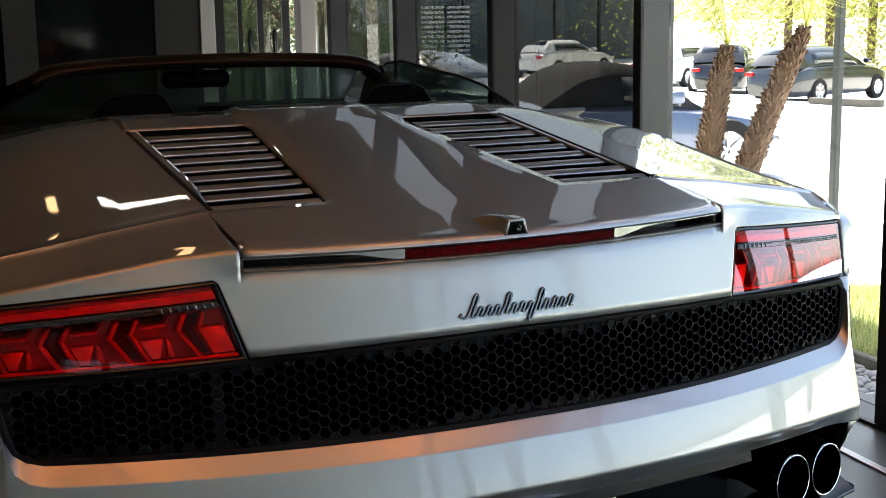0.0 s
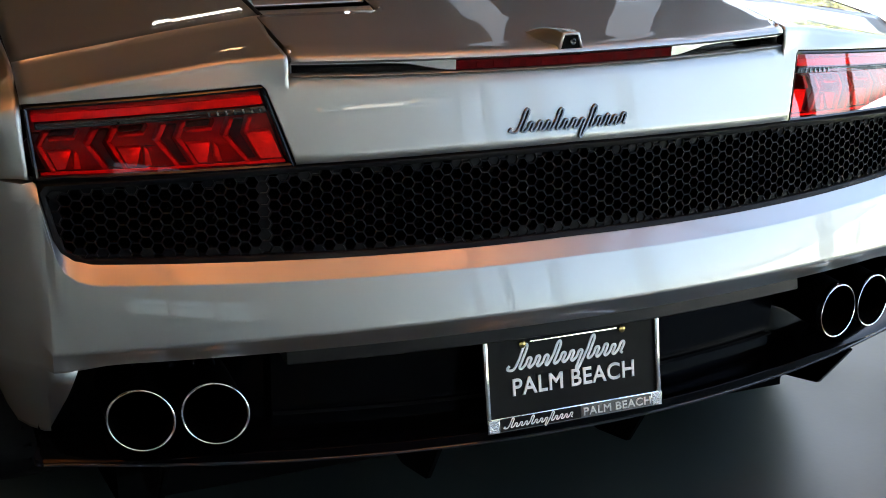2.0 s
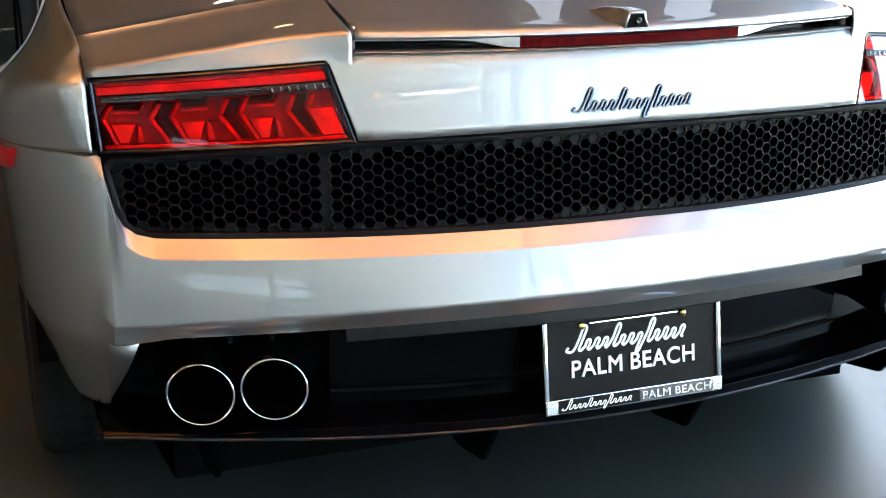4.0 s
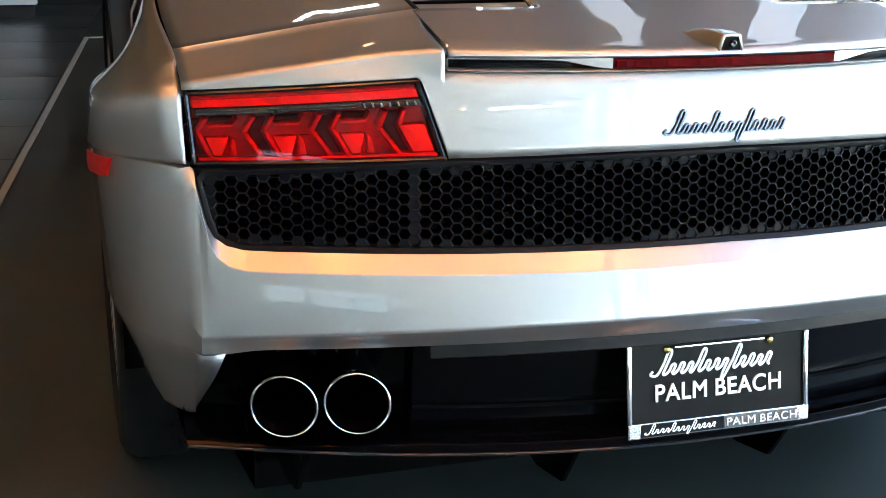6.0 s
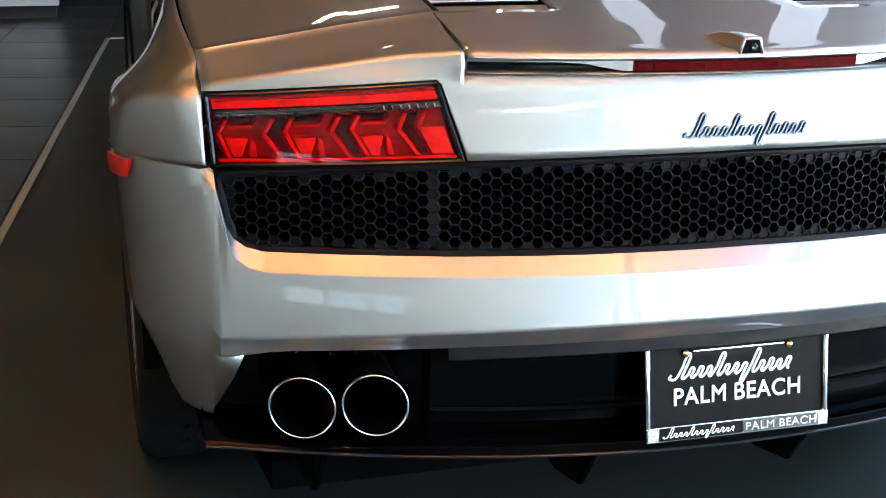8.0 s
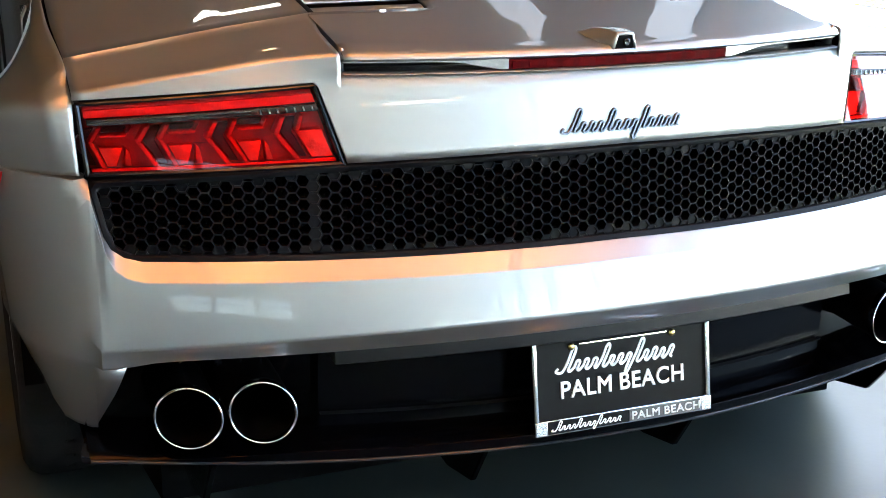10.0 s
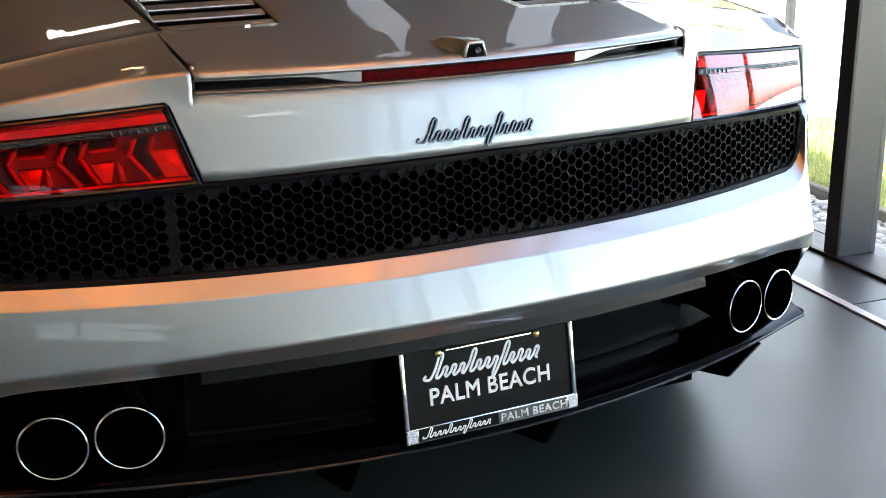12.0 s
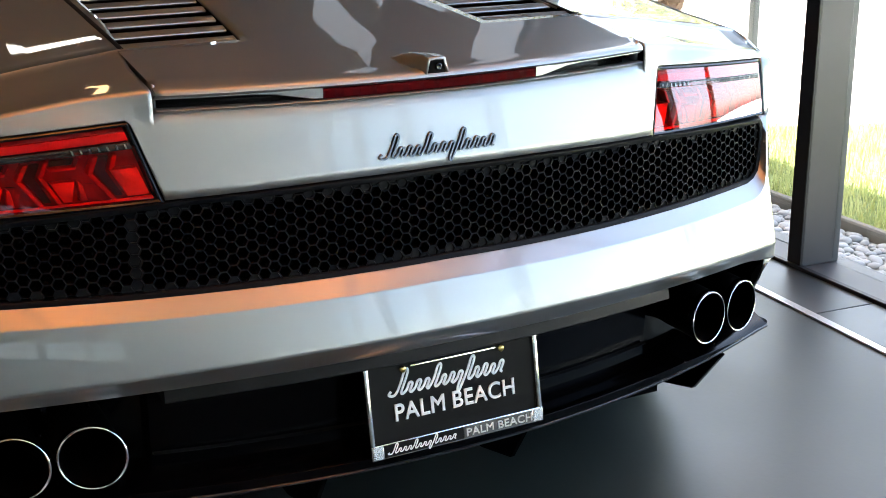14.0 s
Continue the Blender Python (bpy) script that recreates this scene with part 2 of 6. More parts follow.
# glass wall: base rail, head, mullions, panes
bm = bmesh.new()
box(bm, 0.0, 0.18, Y0, Y1, -0.1, 0.006, 0.003)
glass_wall = structure("window_1", bm, FRAME_GREY, "tall grey-framed glass wall with a low base rail")
bm = bmesh.new()
box(bm, -0.02, 0.0, Y0, Y1, -0.003, 0.012, 0.002)
structure("base_gasket", bm, GASKET, "", glass_wall)
bm = bmesh.new()
box(bm, 0.0, 0.19, Y0, Y1, HEAD, TOP, 0.004)
structure("window_head", bm, FRAME_GREY, "", glass_wall)
MULL = [1.11 + 1.51 * k for k in range(-6, 5)]
for s in MULL:
    bm = bmesh.new()
    box(bm, 0.0, 0.14, s - 0.026, s + 0.026, 0.006, HEAD, 0.003)
    structure("mullion", bm, FRAME_GREY, "", glass_wall)
    bm = bmesh.new()
    box(bm, -0.012, 0.0, s - 0.03, s + 0.03, 0.012, HEAD, 0.002)
    structure("mullion_cap", bm, GASKET, "", glass_wall)
bm = bmesh.new()
box(bm, 0.0, 0.16, Y0, Y1, 2.73, 2.8, 0.003)
structure("transom", bm, FRAME_GREY, "", glass_wall)
for s0, s1, low in ((3.1, 4.1, 2.12), (1.5, 2.58, 1.75)):      # unseen brown sheets, added to block window light mirrored in the lid
    bm = bmesh.new()
    box(bm, 0.02, 0.026, s0, s1, low, HEAD - 0.05, 0.001)
    tube(bm, [(0.032, s0, HEAD - 0.03), (0.032, s1, HEAD - 0.03)], 0.028, 10)
    structure("window_blocker", bm, CEILING, "", glass_wall)
TINTED_FROM = 2.62                  # the panes beyond this mullion are grey glass
for s0, s1 in zip([Y0] + MULL, MULL + [Y1]):
    bm = bmesh.new()
    box(bm, 0.115, 0.125, s0 + 0.026, s1 - 0.026, 0.006, HEAD)
    p = structure("pane", bm, TINTED_GLASS if s1 > TINTED_FROM + 0.1 else WINDOW_GLASS, "", glass_wall)
    p.visible_shadow = False

# unseen overhang and upper wall, added to keep the sun off the floor
bm = bmesh.new()
box(bm, -0.1, 1.9, Y0, Y1, 6.0, 6.2, 0.01)
box(bm, 0.0, 0.19, Y0, Y1, TOP + 0.2, 6.0)
structure("roof", bm, FRAME_GREY, "unseen overhang added high over the glass wall to block sun")

# far wall with panels, dark glass front and door
bm = bmesh.new()
box(bm, XW, 0.16, Y1, Y1 + 0.2, 2.3, TOP)
for x0, x1 in ((XW, -3.6), (-2.2, -1.96), (-1.08, -0.73)):
    box(bm, x0, x1, Y1, Y1 + 0.2, -0.1, 2.3)
structure("wall_north", bm, material("grey_wall_panel", (0.042, 0.043, 0.04), 0.6, 0, 0.1, 1.5, 0.05, 60), "grey panelled end wall")
bm = bmesh.new()
box(bm, -0.73, -0.615, Y1 - 0.02, Y1 + 0.2, -0.004, 2.3, 0.004)
box(bm, -0.12, -0.004, 7.52, 7.72, -0.004, TOP, 0.004)
structure("wall_pier", bm, WHITE_WALL, "white plaster piers beside the glass door")
for i, (x0, x1) in enumerate(((-3.6, -2.2), (-1.96, -1.08))):
    bm = bmesh.new()
    box(bm, x0, x1, Y1 + 0.05, Y1 + 0.08, -0.004, 2.3)
    structure(f"window_{i + 2}", bm, material("dark_smoked_panel", (0.005, 0.005, 0.005), 0.06, 0, 0.2, 3, spec=0.09) if i == 0 else bpy.data.materials["dark_smoked_panel"], "dark smoked glass front in the end wall")
bm = bmesh.new()
for x0, x1 in ((-0.615, -0.53), (-0.42, -0.385), (-0.26, -0.215), (-0.06, 0.0)):
    box(bm, x0, x1, Y1 + 0.05, Y1 + 0.1, -0.004, 2.3, 0.003)
box(bm, -0.53, -0.06, Y1 + 0.052, Y1 + 0.098, 2.2, 2.3)
box(bm, -0.53, -0.06, Y1 + 0.052, Y1 + 0.098, -0.004, 0.12)
door_1 = structure("door_1", bm, GASKET, "black-framed double glass door in the end wall")
bm = bmesh.new()
box(bm, -0.53, -0.06, Y1 + 0.07, Y1 + 0.078, 0.12, 2.2)
structure("pane", bm, TINTED_GLASS, "", door_1).visible_shadow = False
for x in (-0.33, -0.13):
    bm = bmesh.new()
    lathe(bm, [(0.001, 0.97), (0.018, 1.0), (0.026, 1.08), (0.018, 1.16), (0.001, 1.19)], lambda c, s, d: (x + c, Y1 + 0.03 + s * 0.5, d), 14)
    structure("door_handle", bm, BLACK_GLOSS, "", door_1, True)

# unseen walls close the room behind and beside the camera, toned to shape reflections
bm = bmesh.new()
box(bm, XW - 0.2, XW, Y0, -3.0, -0.1, TOP)
structure("wall_west", bm, material("pale_side_wall", (0.74, 0.83, 0.85), 0.8, 0, 0.08, 1.5, 0.1, 80), "unseen side wall, pale to bounce light on to the tail")
bm = bmesh.new()
box(bm, XW - 0.2, XW, -3.0, Y1, -0.1, TOP)
structure("wall_west_front", bm, material("warm_side_wall", (0.56, 0.49, 0.45), 0.8, 0, 0.12, 1.5, 0.1, 80), "unseen side wall, warmer and darker to tone down the car's flank")
bm = bmesh.new()
box(bm, XW, 0.16, Y0 - 0.2, Y0, 3.0, TOP)
for x0, x1 in ((XW, -7.0), (-4.1, -1.4)):
    box(bm, x0, x1, Y0 - 0.2, Y0, -0.1, 3.0)
# the low right-hand opening is added, only to let in fill light
for x0, x1, z0, z1, bars in ((-7.0, -4.1, 1.2, 2.1, (-7.0, -6.0, -5.0, -4.2)), (-1.4, 0.16, 0.1, 1.05, (-1.4, -0.7, 0.06))):
    box(bm, x0, x1, Y0 - 0.2, Y0, -0.1, z0)
    if z1 < 3.0:
        box(bm, x0, x1, Y0 - 0.2, Y0, z1, 3.0)
    for x in bars:
        box(bm, x, x + 0.1, Y0 - 0.2, Y0, z0, z1)
    box(bm, x0, x1, Y0 - 0.15, Y0 - 0.05, z1 - 0.4, z1 - 0.34)
wall_south = structure("wall_south", bm, DARK_WALL, "grey rear wall with a window front and an added low opening for fill light")
for k, (x0, x1, z0, z1, pane) in enumerate(((-1.4, 0.1, 0.1, 1.05, WINDOW_GLASS), (-7.0, -4.1, 1.2, 2.1, TINTED_GLASS))):
    bm = bmesh.new()
    grid(bm, [[(x, Y0 - 0.11, z) for x in (x0, x1)] for z in (z0, z1)])
    structure(f"window_{k + 4}", bm, pane, "low grey-tinted panes in the rear wall" if k else "low clear panes added in the rear wall as fill light for the tail").visible_shadow = False

# white counter on a recessed dark plinth by the end wall
counter = thing("reception_counter", "white lacquered counter on a recessed black plinth", "counter")
bm = bmesh.new()
box(bm, -1.08 - 1.6, -1.08, 7.5, 8.05, -0.004, 0.09, 0.004)
part("plinth", bm, GASKET, counter, "black recessed plinth")
bm = bmesh.new()
box(bm, -1.06 - 1.66, -1.06, 7.45, 8.1, 0.09, 0.72, 0.012, seg=2)
part("body", bm, WHITE_LACQUER, counter)
bm = bmesh.new()
box(bm, -1.04 - 1.7, -1.04, 7.43, 8.12, 0.724, 0.76, 0.008, seg=2)
part("top", bm, WHITE_LACQUER, counter)

# white strip that edges the display floor
def strip(bm, p, q, w=0.026):
    d = (Vector(q) - Vector(p)).normalized() * w / 2
    o = Vector((-d.y, d.x))
    prism(bm, [tuple(Vector(p) + o - d), tuple(Vector(p) - o - d), tuple(Vector(q) - o + d), tuple(Vector(q) + o + d)], -0.003, 0.002, lambda u, w, v: (u, w, v))


bm = bmesh.new()
strip(bm, (-1.62, -1.0), (-0.781, 6.53))
strip(bm, (-0.75, 6.535), (2.12, 6.75))
strip(bm, (0.83, -5.5), (2.13, 6.32))
bmesh.ops.recalc_face_normals(bm, faces=bm.faces)
structure("trim", bm, STRIP, "white metal strip inlaid round the display floor", place=False)

# ceiling downlights
WARM = material("warm_lamp_face", (1.0, 0.62, 0.3), 0.5, emit=1.2)
spots = [WALL @ Vector((-0.9 - 1.7 * i, -2.6 + 1.9 * j, 0)) for i in range(3) for j in range(4)]
spots = [p for p in spots if (p - Vector((-0.64, 3.26, 0))).length > 0.5]
for p, k in [(p, 1.0) for p in spots] + [(Vector((-0.42, 5.97, 0)), 0.45), (Vector((0.08, 4.6, 0)), 0.8), (Vector((-1.25, -8.4, 0)), 1.0), (Vector((0.75, -8.4, 0)), 1.0)]:
    lamp_thing = thing("downlight", "round recessed ceiling downlight with a warm lamp", "ceiling light", "ceiling downlights")
    q = WALL.inverted() @ p
    p.z = TOP - (0.164 if -2.2 < q.y < 0.3 and q.x > -3.9 else 0.004)
    bm = bmesh.new()
    lathe(bm, [(0.095, 0.0), (0.095, -0.012), (0.085, -0.014), (0.07, -0.008), (0.066, 0.0)], lambda c, s, d: (p.x + c * k, p.y + s * k, p.z + d), 24)
    bmesh.ops.recalc_face_normals(bm, faces=bm.faces)
    part("ring", bm, WHITE_WALL, lamp_thing, "white metal ring")
    bm = bmesh.new()
    lathe(bm, [(0.066, -0.003), (0.001, -0.004)], lambda c, s, d: (p.x + c * k, p.y + s * k, p.z + d), 24)
    part("lamp_face", bm, WARM, lamp_thing, "glowing warm lamp face")
    light = bpy.data.lights.new("downlight_beam", "SPOT")
    light.energy, light.color, light.spot_size, light.spot_blend, light.shadow_soft_size = 0.08, (1.0, 0.82, 0.6), radians(85), 0.6, 0.06
    lo = new("downlight_beam", light)
    lo.location = (p.x, p.y, p.z - 0.03)

# linear ceiling lamps
TUBE_LIGHT = material("white_tube_diffuser", (1.0, 0.95, 0.86), 0.5, emit=1.3)
for x, y, turn in ((-0.1, -8.3, 0), (0.25, 5.77, 0)):
    lt = thing("linear_light", "long white linear lamp fixed under the ceiling", "ceiling light", "linear ceiling lamps")
    bm = bmesh.new()
    half = 0.62 if y < 0 else 0.34
    box(bm, -half - 0.03, half + 0.03, -0.03, 0.03, -0.05, 0.0, 0.006)
    part("lamp_body", bm, FRAME_GREY, lt, "grey lamp housing")
    bm = bmesh.new()
    box(bm, -half, half, -0.02, 0.02, -0.062, -0.05, 0.004)
    part("diffuser", bm, TUBE_LIGHT, lt, "glowing white diffuser")
    lt.matrix_basis = pose(x, y, TOP, 0, 0, turn)

# unseen warm lamps, added below the soffit so it glows in the paint
for x, y in ((-1.1, -0.95), (-2.9, -0.95)):
    cove = thing("soffit_fill_lamp", "slim unseen lamp added to wash the timber soffit with warm light", "ceiling light", "soffit lamps")
    cove.matrix_basis = WALL @ pose(x, y, TOP - 0.55)
    bm = bmesh.new()
    box(bm, -0.04, 0.04, -0.9, 0.9, -0.03, 0.0, 0.008)
    part("lamp_body", bm, GASKET, cove, "black lamp body")
    for k in (-0.7, 0.7):
        bm = bmesh.new()
        tube(bm, [(0, k, 0), (0, k, 0.4)], 0.004, 6)
        part("hanger", bm, GASKET, cove)
    al = bpy.data.lights.new("soffit_fill_glow", "AREA")
    al.shape, al.size, al.size_y, al.energy, al.color = "RECTANGLE", 0.06, 1.7, 4.9, (1.0, 0.52, 0.24)
    lo = new("soffit_fill_glow", al)
    lo.matrix_world = WALL @ pose(x, y, TOP - 0.54, 180)


# ---- the sports car ----
PLAN = 0.256                       # how strongly the tail is bowed in plan


def tail_y(x, z):
    """The tail's face above the bumper."""
    return PLAN * x * x + lerp(z, [0.643, 0.787, 0.898, 0.942], [0.029, 0.0505, 0.085, 0.108])


def bump_y(x, g):
    return PLAN * x * x + g


def crease_z(x):
    x = abs(x)
    return lerp(x, [0, 0.45, 0.536, 0.69, 0.815], [0.947, 0.9445, 0.934, 0.908, 0.884])


def deck_z(x, y):
    """The top of the rear deck and wings."""
    x = abs(x)
    mid = lerp(y, [0.1, 0.25, 0.345, 0.96, 1.1, 1.25, 1.6], [0.942, 0.9595, 0.9695, 1.0225, 1.034, 1.03, 1.0])
    s = max(0.0, x - 0.43)
    fall = lerp(y, [0.14, 0.231, 0.333, 0.489, 0.9, 1.1], [0.165, 0.179, 0.123, 0.118, 0.083, 0.11])
    return mid - fall * s - lerp(y, [0.21, 0.333, 0.546, 1.1], [0.02, 0.03, 0.06, 0.08]) * max(0.0, x - 0.57)


car = thing("sports_car", "silver metallic open-top sports car parked on the showroom floor", "car")
# the car's own axes: y along its underside, tipped a little against the level floor
CAR = Matrix.Translation((0, -1.65, 1.205)) @ pose(0, 0, 0, 2.5) @ Matrix.Translation((0, 1.65, -1.33))
car.matrix_basis = CAR


# tail panel with the deck wings beside the engine lid
def tail_bottom(x):
    x = abs(x)
    return lerp(x, [0, 0.2, 0.441, 0.4735, 0.48, 0.81], [0.8, 0.797, 0.789, 0.896, 0.9015, 0.872])


def wing_y(x, z):
    """The tail's face beside the lid, drawn back to meet the spoiler's edge."""
    return tail_y(x, z) - 0.016 * min(1.0, max(0.0, (z - 0.9) / 0.03)) * max(0.0, 1 - (x - 0.441) / 0.08)


bm = bmesh.new()
xs = [-0.441 + 0.882 * i / 36 for i in range(37)]
rows = []
for k in range(9):
    f = k / 8
    rows.append([(x, tail_y(x, (z := tail_bottom(x) + (0.908 - tail_bottom(x)) * f)), z) for x in xs])
rows.append([(x, tail_y(x, 0.908) + 0.004, 0.9115) for x in xs])
rows.append([(x, tail_y(x, 0.908) + 0.012, 0.9125) for x in xs])
rows.append([(x, tail_y(x, 0.908) + 0.05, 0.9115) for x in xs])
grid(bm, rows)
for side in (-1, 1):
    wx = [0.441, 0.4475, 0.452, 0.458, 0.465, 0.4735, 0.48] + [0.48 + 0.086 * i / 5 for i in range(1, 6)] + [0.57, 0.574] + [0.574 + 0.238 * i / 13 for i in range(1, 14)]
    rows = []
    middle = lambda x: lerp(x, [0.441, 0.48], [0.908, 0.5 * (0.9015 + crease_z(0.48) - 0.009)]) if x < 0.48 else 0.5 * (tail_bottom(x) + crease_z(x) - 0.009)
    for k in range(9):
        f = k / 8
        rows.append([(side * x, wing_y(x, (z := tail_bottom(x) + (middle(x) - tail_bottom(x)) * f)), z) for x in wx])
    for k in range(1, 4):
        rows.append([(side * x, wing_y(x, (z := middle(x) + (crease_z(x) - 0.009 - middle(x)) * k / 3)), z) for x in wx])
    for k in range(1, 6):                    # rolls over the crease on to the deck
        a = math.pi / 2 * k / 5
        rows.append([(side * x, wing_y(x, crease_z(x) - 0.009) + 0.013 * (1 - math.cos(a)), crease_z(x) - 0.009 + 0.009 * math.sin(a)) for x in wx])
    steps = [(k / 6, 0) for k in range(1, 6)] + [(0.97, 0), (1, 0), (1, 0.005)] + [(1, 0.005 + 0.882 * (k / 13) ** 1.3) for k in range(1, 14)]
    for q0, q1 in steps:                     # up to the cross crease, then along the deck
        row = []
        for x in wx:
            y0 = wing_y(x, crease_z(x) - 0.009) + 0.013
            y = y0 + (0.333 - y0) * q0 + q1
            q = (x - 0.441) / (0.812 - 0.441)
            x1 = x + (0.41 - 0.441) * (1 - q) * min(1, max(0, y - 0.25) * 4)
            x1 -= max(0.0, x - 0.57) / 0.242 * lerp(y, [0.55, 0.9, 1.22], [0, 0.012, 0.05])
            z = deck_z(x1, y) + (crease_z(x) - deck_z(x, y0)) * (1 - q0)
            if q0 == 1 and q1 == 0:          # cross crease lifted into a fine ridge, added to catch a thin highlight
                z += 0.0022
            row.append((side * x1, y, z))
        rows.append(row)
    grid(bm, rows, flip=side < 0)
weld(bm)
bmesh.ops.recalc_face_normals(bm, faces=bm.faces)
thick(part("tail_panel", bm, PAINT, car, "silver painted tail panel with wings"), 0.004)


# rear quarter panels: a narrow shoulder beside the joint, then the flank down to the arch lip
QUARTER = [
    [(0.812, 0.222, 0.765), (0.835, 0.240, 0.763), (0.875, 0.285, 0.758), (0.915, 0.345, 0.751), (0.936, 0.40, 0.746), (0.944, 0.45, 0.742)],
    [(0.812, 0.235, 0.820), (0.841, 0.244, 0.815), (0.882, 0.292, 0.806), (0.918, 0.355, 0.790), (0.937, 0.415, 0.775), (0.943, 0.47, 0.766)],
    [(0.812, 0.252, 0.870), (0.848, 0.255, 0.860), (0.886, 0.310, 0.848), (0.917, 0.380, 0.823), (0.935, 0.440, 0.800), (0.941, 0.50, 0.786)],
    [(0.813, 0.300, 0.893), (0.851, 0.300, 0.878), (0.885, 0.360, 0.863), (0.911, 0.420, 0.838), (0.930, 0.480, 0.812), (0.937, 0.53, 0.795)],
    [(0.814, 0.400, 0.918), (0.848, 0.400, 0.899), (0.877, 0.450, 0.876), (0.902, 0.500, 0.849), (0.925, 0.545, 0.820), (0.934, 0.57, 0.803)],
    [(0.815, 0.600, 0.938), (0.836, 0.600, 0.925), (0.853, 0.610, 0.897), (0.868, 0.620, 0.866), (0.886, 0.630, 0.838), (0.915, 0.64, 0.812)],
    [(0.803, 0.900, 0.962), (0.811, 0.900, 0.942), (0.817, 0.895, 0.905), (0.830, 0.890, 0.862), (0.846, 0.880, 0.825), (0.858, 0.88, 0.800)],
    [(0.765, 1.220, 0.965), (0.773, 1.220, 0.945), (0.780, 1.220, 0.905), (0.788, 1.220, 0.865), (0.805, 1.220, 0.820), (0.822, 1.22, 0.780)],
]


def curve(points, steps):
    """A smooth line through the points."""
    p = [points[0]] + list(points) + [points[-1]]
    out = []
    for i in range(1, len(p) - 2):
        for k in range(steps):
            t = k / steps
            a, b, c, d = (Vector(q) for q in p[i - 1:i + 3])
            out.append(0.5 * (2 * b + (c - a) * t + (2 * a - 5 * b + 4 * c - d) * t * t + (3 * b - a - 3 * c + d) * t ** 3))
    return out + [Vector(points[-1])]


for side in (-1, 1):
    bm = bmesh.new()
    cols = [curve([row[i] for row in QUARTER], 6) for i in range(6)]
    rows = []
    for j in range(len(cols[0])):
        p = [c[j] for c in cols]
        y = p[0].y
        if y > 0.3:
            p[0].z = deck_z(p[0].x - 0.003, y)
        shoulder = [p[0].lerp(p[1], k / 4) + Vector((0, -0.0012, 0.0012)) * math.sin(math.pi * k / 4) for k in range(4)]
        rows.append([(side * v.x, v.y, v.z) for v in shoulder + curve(p[1:], 4)])
    lip = [(x - side * 0.02, y + 0.004, z - 0.004) for x, y, z in (r[-1] for r in rows)]
    grid(bm, [r + [l] for r, l in zip(rows, lip)], flip=side > 0)
    bmesh.ops.recalc_face_normals(bm, faces=bm.faces)
    thick(part("quarter_panel", bm, PAINT, car, "silver painted rear wing"), 0.004)

# rear bumper: a ledge under the grille, the face, a lip, and the corners down to the arches
def face_low(x):
    return 0.554 - 0.062 * min(abs(x), 0.9) ** 2


def lip_low(x):
    return 0.521 - 0.052 * min(abs(x), 0.9) ** 2


CORNER = [(0.805, 0.146, 0), (0.815, 0.153, 0.1), (0.832, 0.171, 0.25), (0.86, 0.213, 0.45), (0.884, 0.26, 0.62), (0.903, 0.325, 0.78), (0.914, 0.39, 0.9), (0.922, 0.47, 1.0)]
SIDE = [(0.806, 0.2), (0.82, 0.222), (0.84, 0.24), (0.873, 0.274), (0.903, 0.316), (0.926, 0.362), (0.938, 0.412), (0.943, 0.48)]
bm = bmesh.new()
prof = []


def bumper_row(x, side, k):
    """One vertical section: k None on the tail's face at x, else the corner station k."""
    if k is None:
        ax = abs(x)
        t = 0.652 - 0.012 * ax if ax < 0.735 else lerp(ax, [0.735, 0.76, 0.777, 0.786, 0.8, 0.805], [0.6432, 0.649, 0.662, 0.682, 0.757, 0.76])
        f, l = face_low(x), lip_low(x)
        up = 0.03 * max(0.0, t - 0.645) / 0.11
        zs = [(t - 0.003, 0.075), (t - 0.001, 0.033), (t, 0.03), (t - 0.002, 0.0275), (t - 0.0235, 0.0055), (t - 0.0248, 0.0042), (t - 0.0265, 0.0035), (0.5 * (t + f) - 0.01, -0.009),
              (f + 0.006, -0.0195), (f + 0.0008, -0.0205), (f - 0.0012, -0.0196), (0.5 * (f + l), -0.01), (l + 0.003, -0.0005), (l - 0.001, 0.0015), (l - 0.001, 0.02)]
        k = min(1.0, max(0.0, (ax - 0.72) / 0.07))           # the lip dies out towards the corner
        zs = [(z, g + (-0.0195 - g) * k) if 10 < i < 14 else (z, g) for i, (z, g) in enumerate(zs)]
        if ax > 0.765:
            zs[14] = zs[13]
        return [(x, bump_y(x, g + (up if i < 8 else 0.0)), z) for i, (z, g) in enumerate(zs)]
    (cx, cy, c), (sx, sy) = CORNER[k], SIDE[k]
    t = lerp(c, [0, 0.1, 0.2], [0.76, 0.7605, 0.7615]) - 0.014 * max(0, c - 0.2)
    f, l = face_low(cx), lip_low(cx)
    zs = [t, t, t - 0.001, t - 0.004, t - 0.02, t - 0.03, t - 0.045, 0.5 * (t + f), f + 0.03, f + 0.012, f - 0.003, 0.5 * (f + l), l + 0.006, l - 0.001, l - 0.001]
    out = []
    for i, z in enumerate(zs):
        m = min(1.0, max(0.0, (z - 0.4) / 0.36))
        ins = (0.03 if i == 0 else 0.003 if i == 1 else 0)
        px, py = cx + (sx - cx) * m, cy + (sy - cy) * m
        out.append((side * (px - ins * 0.6), py + ins * 0.8, z))
    return out


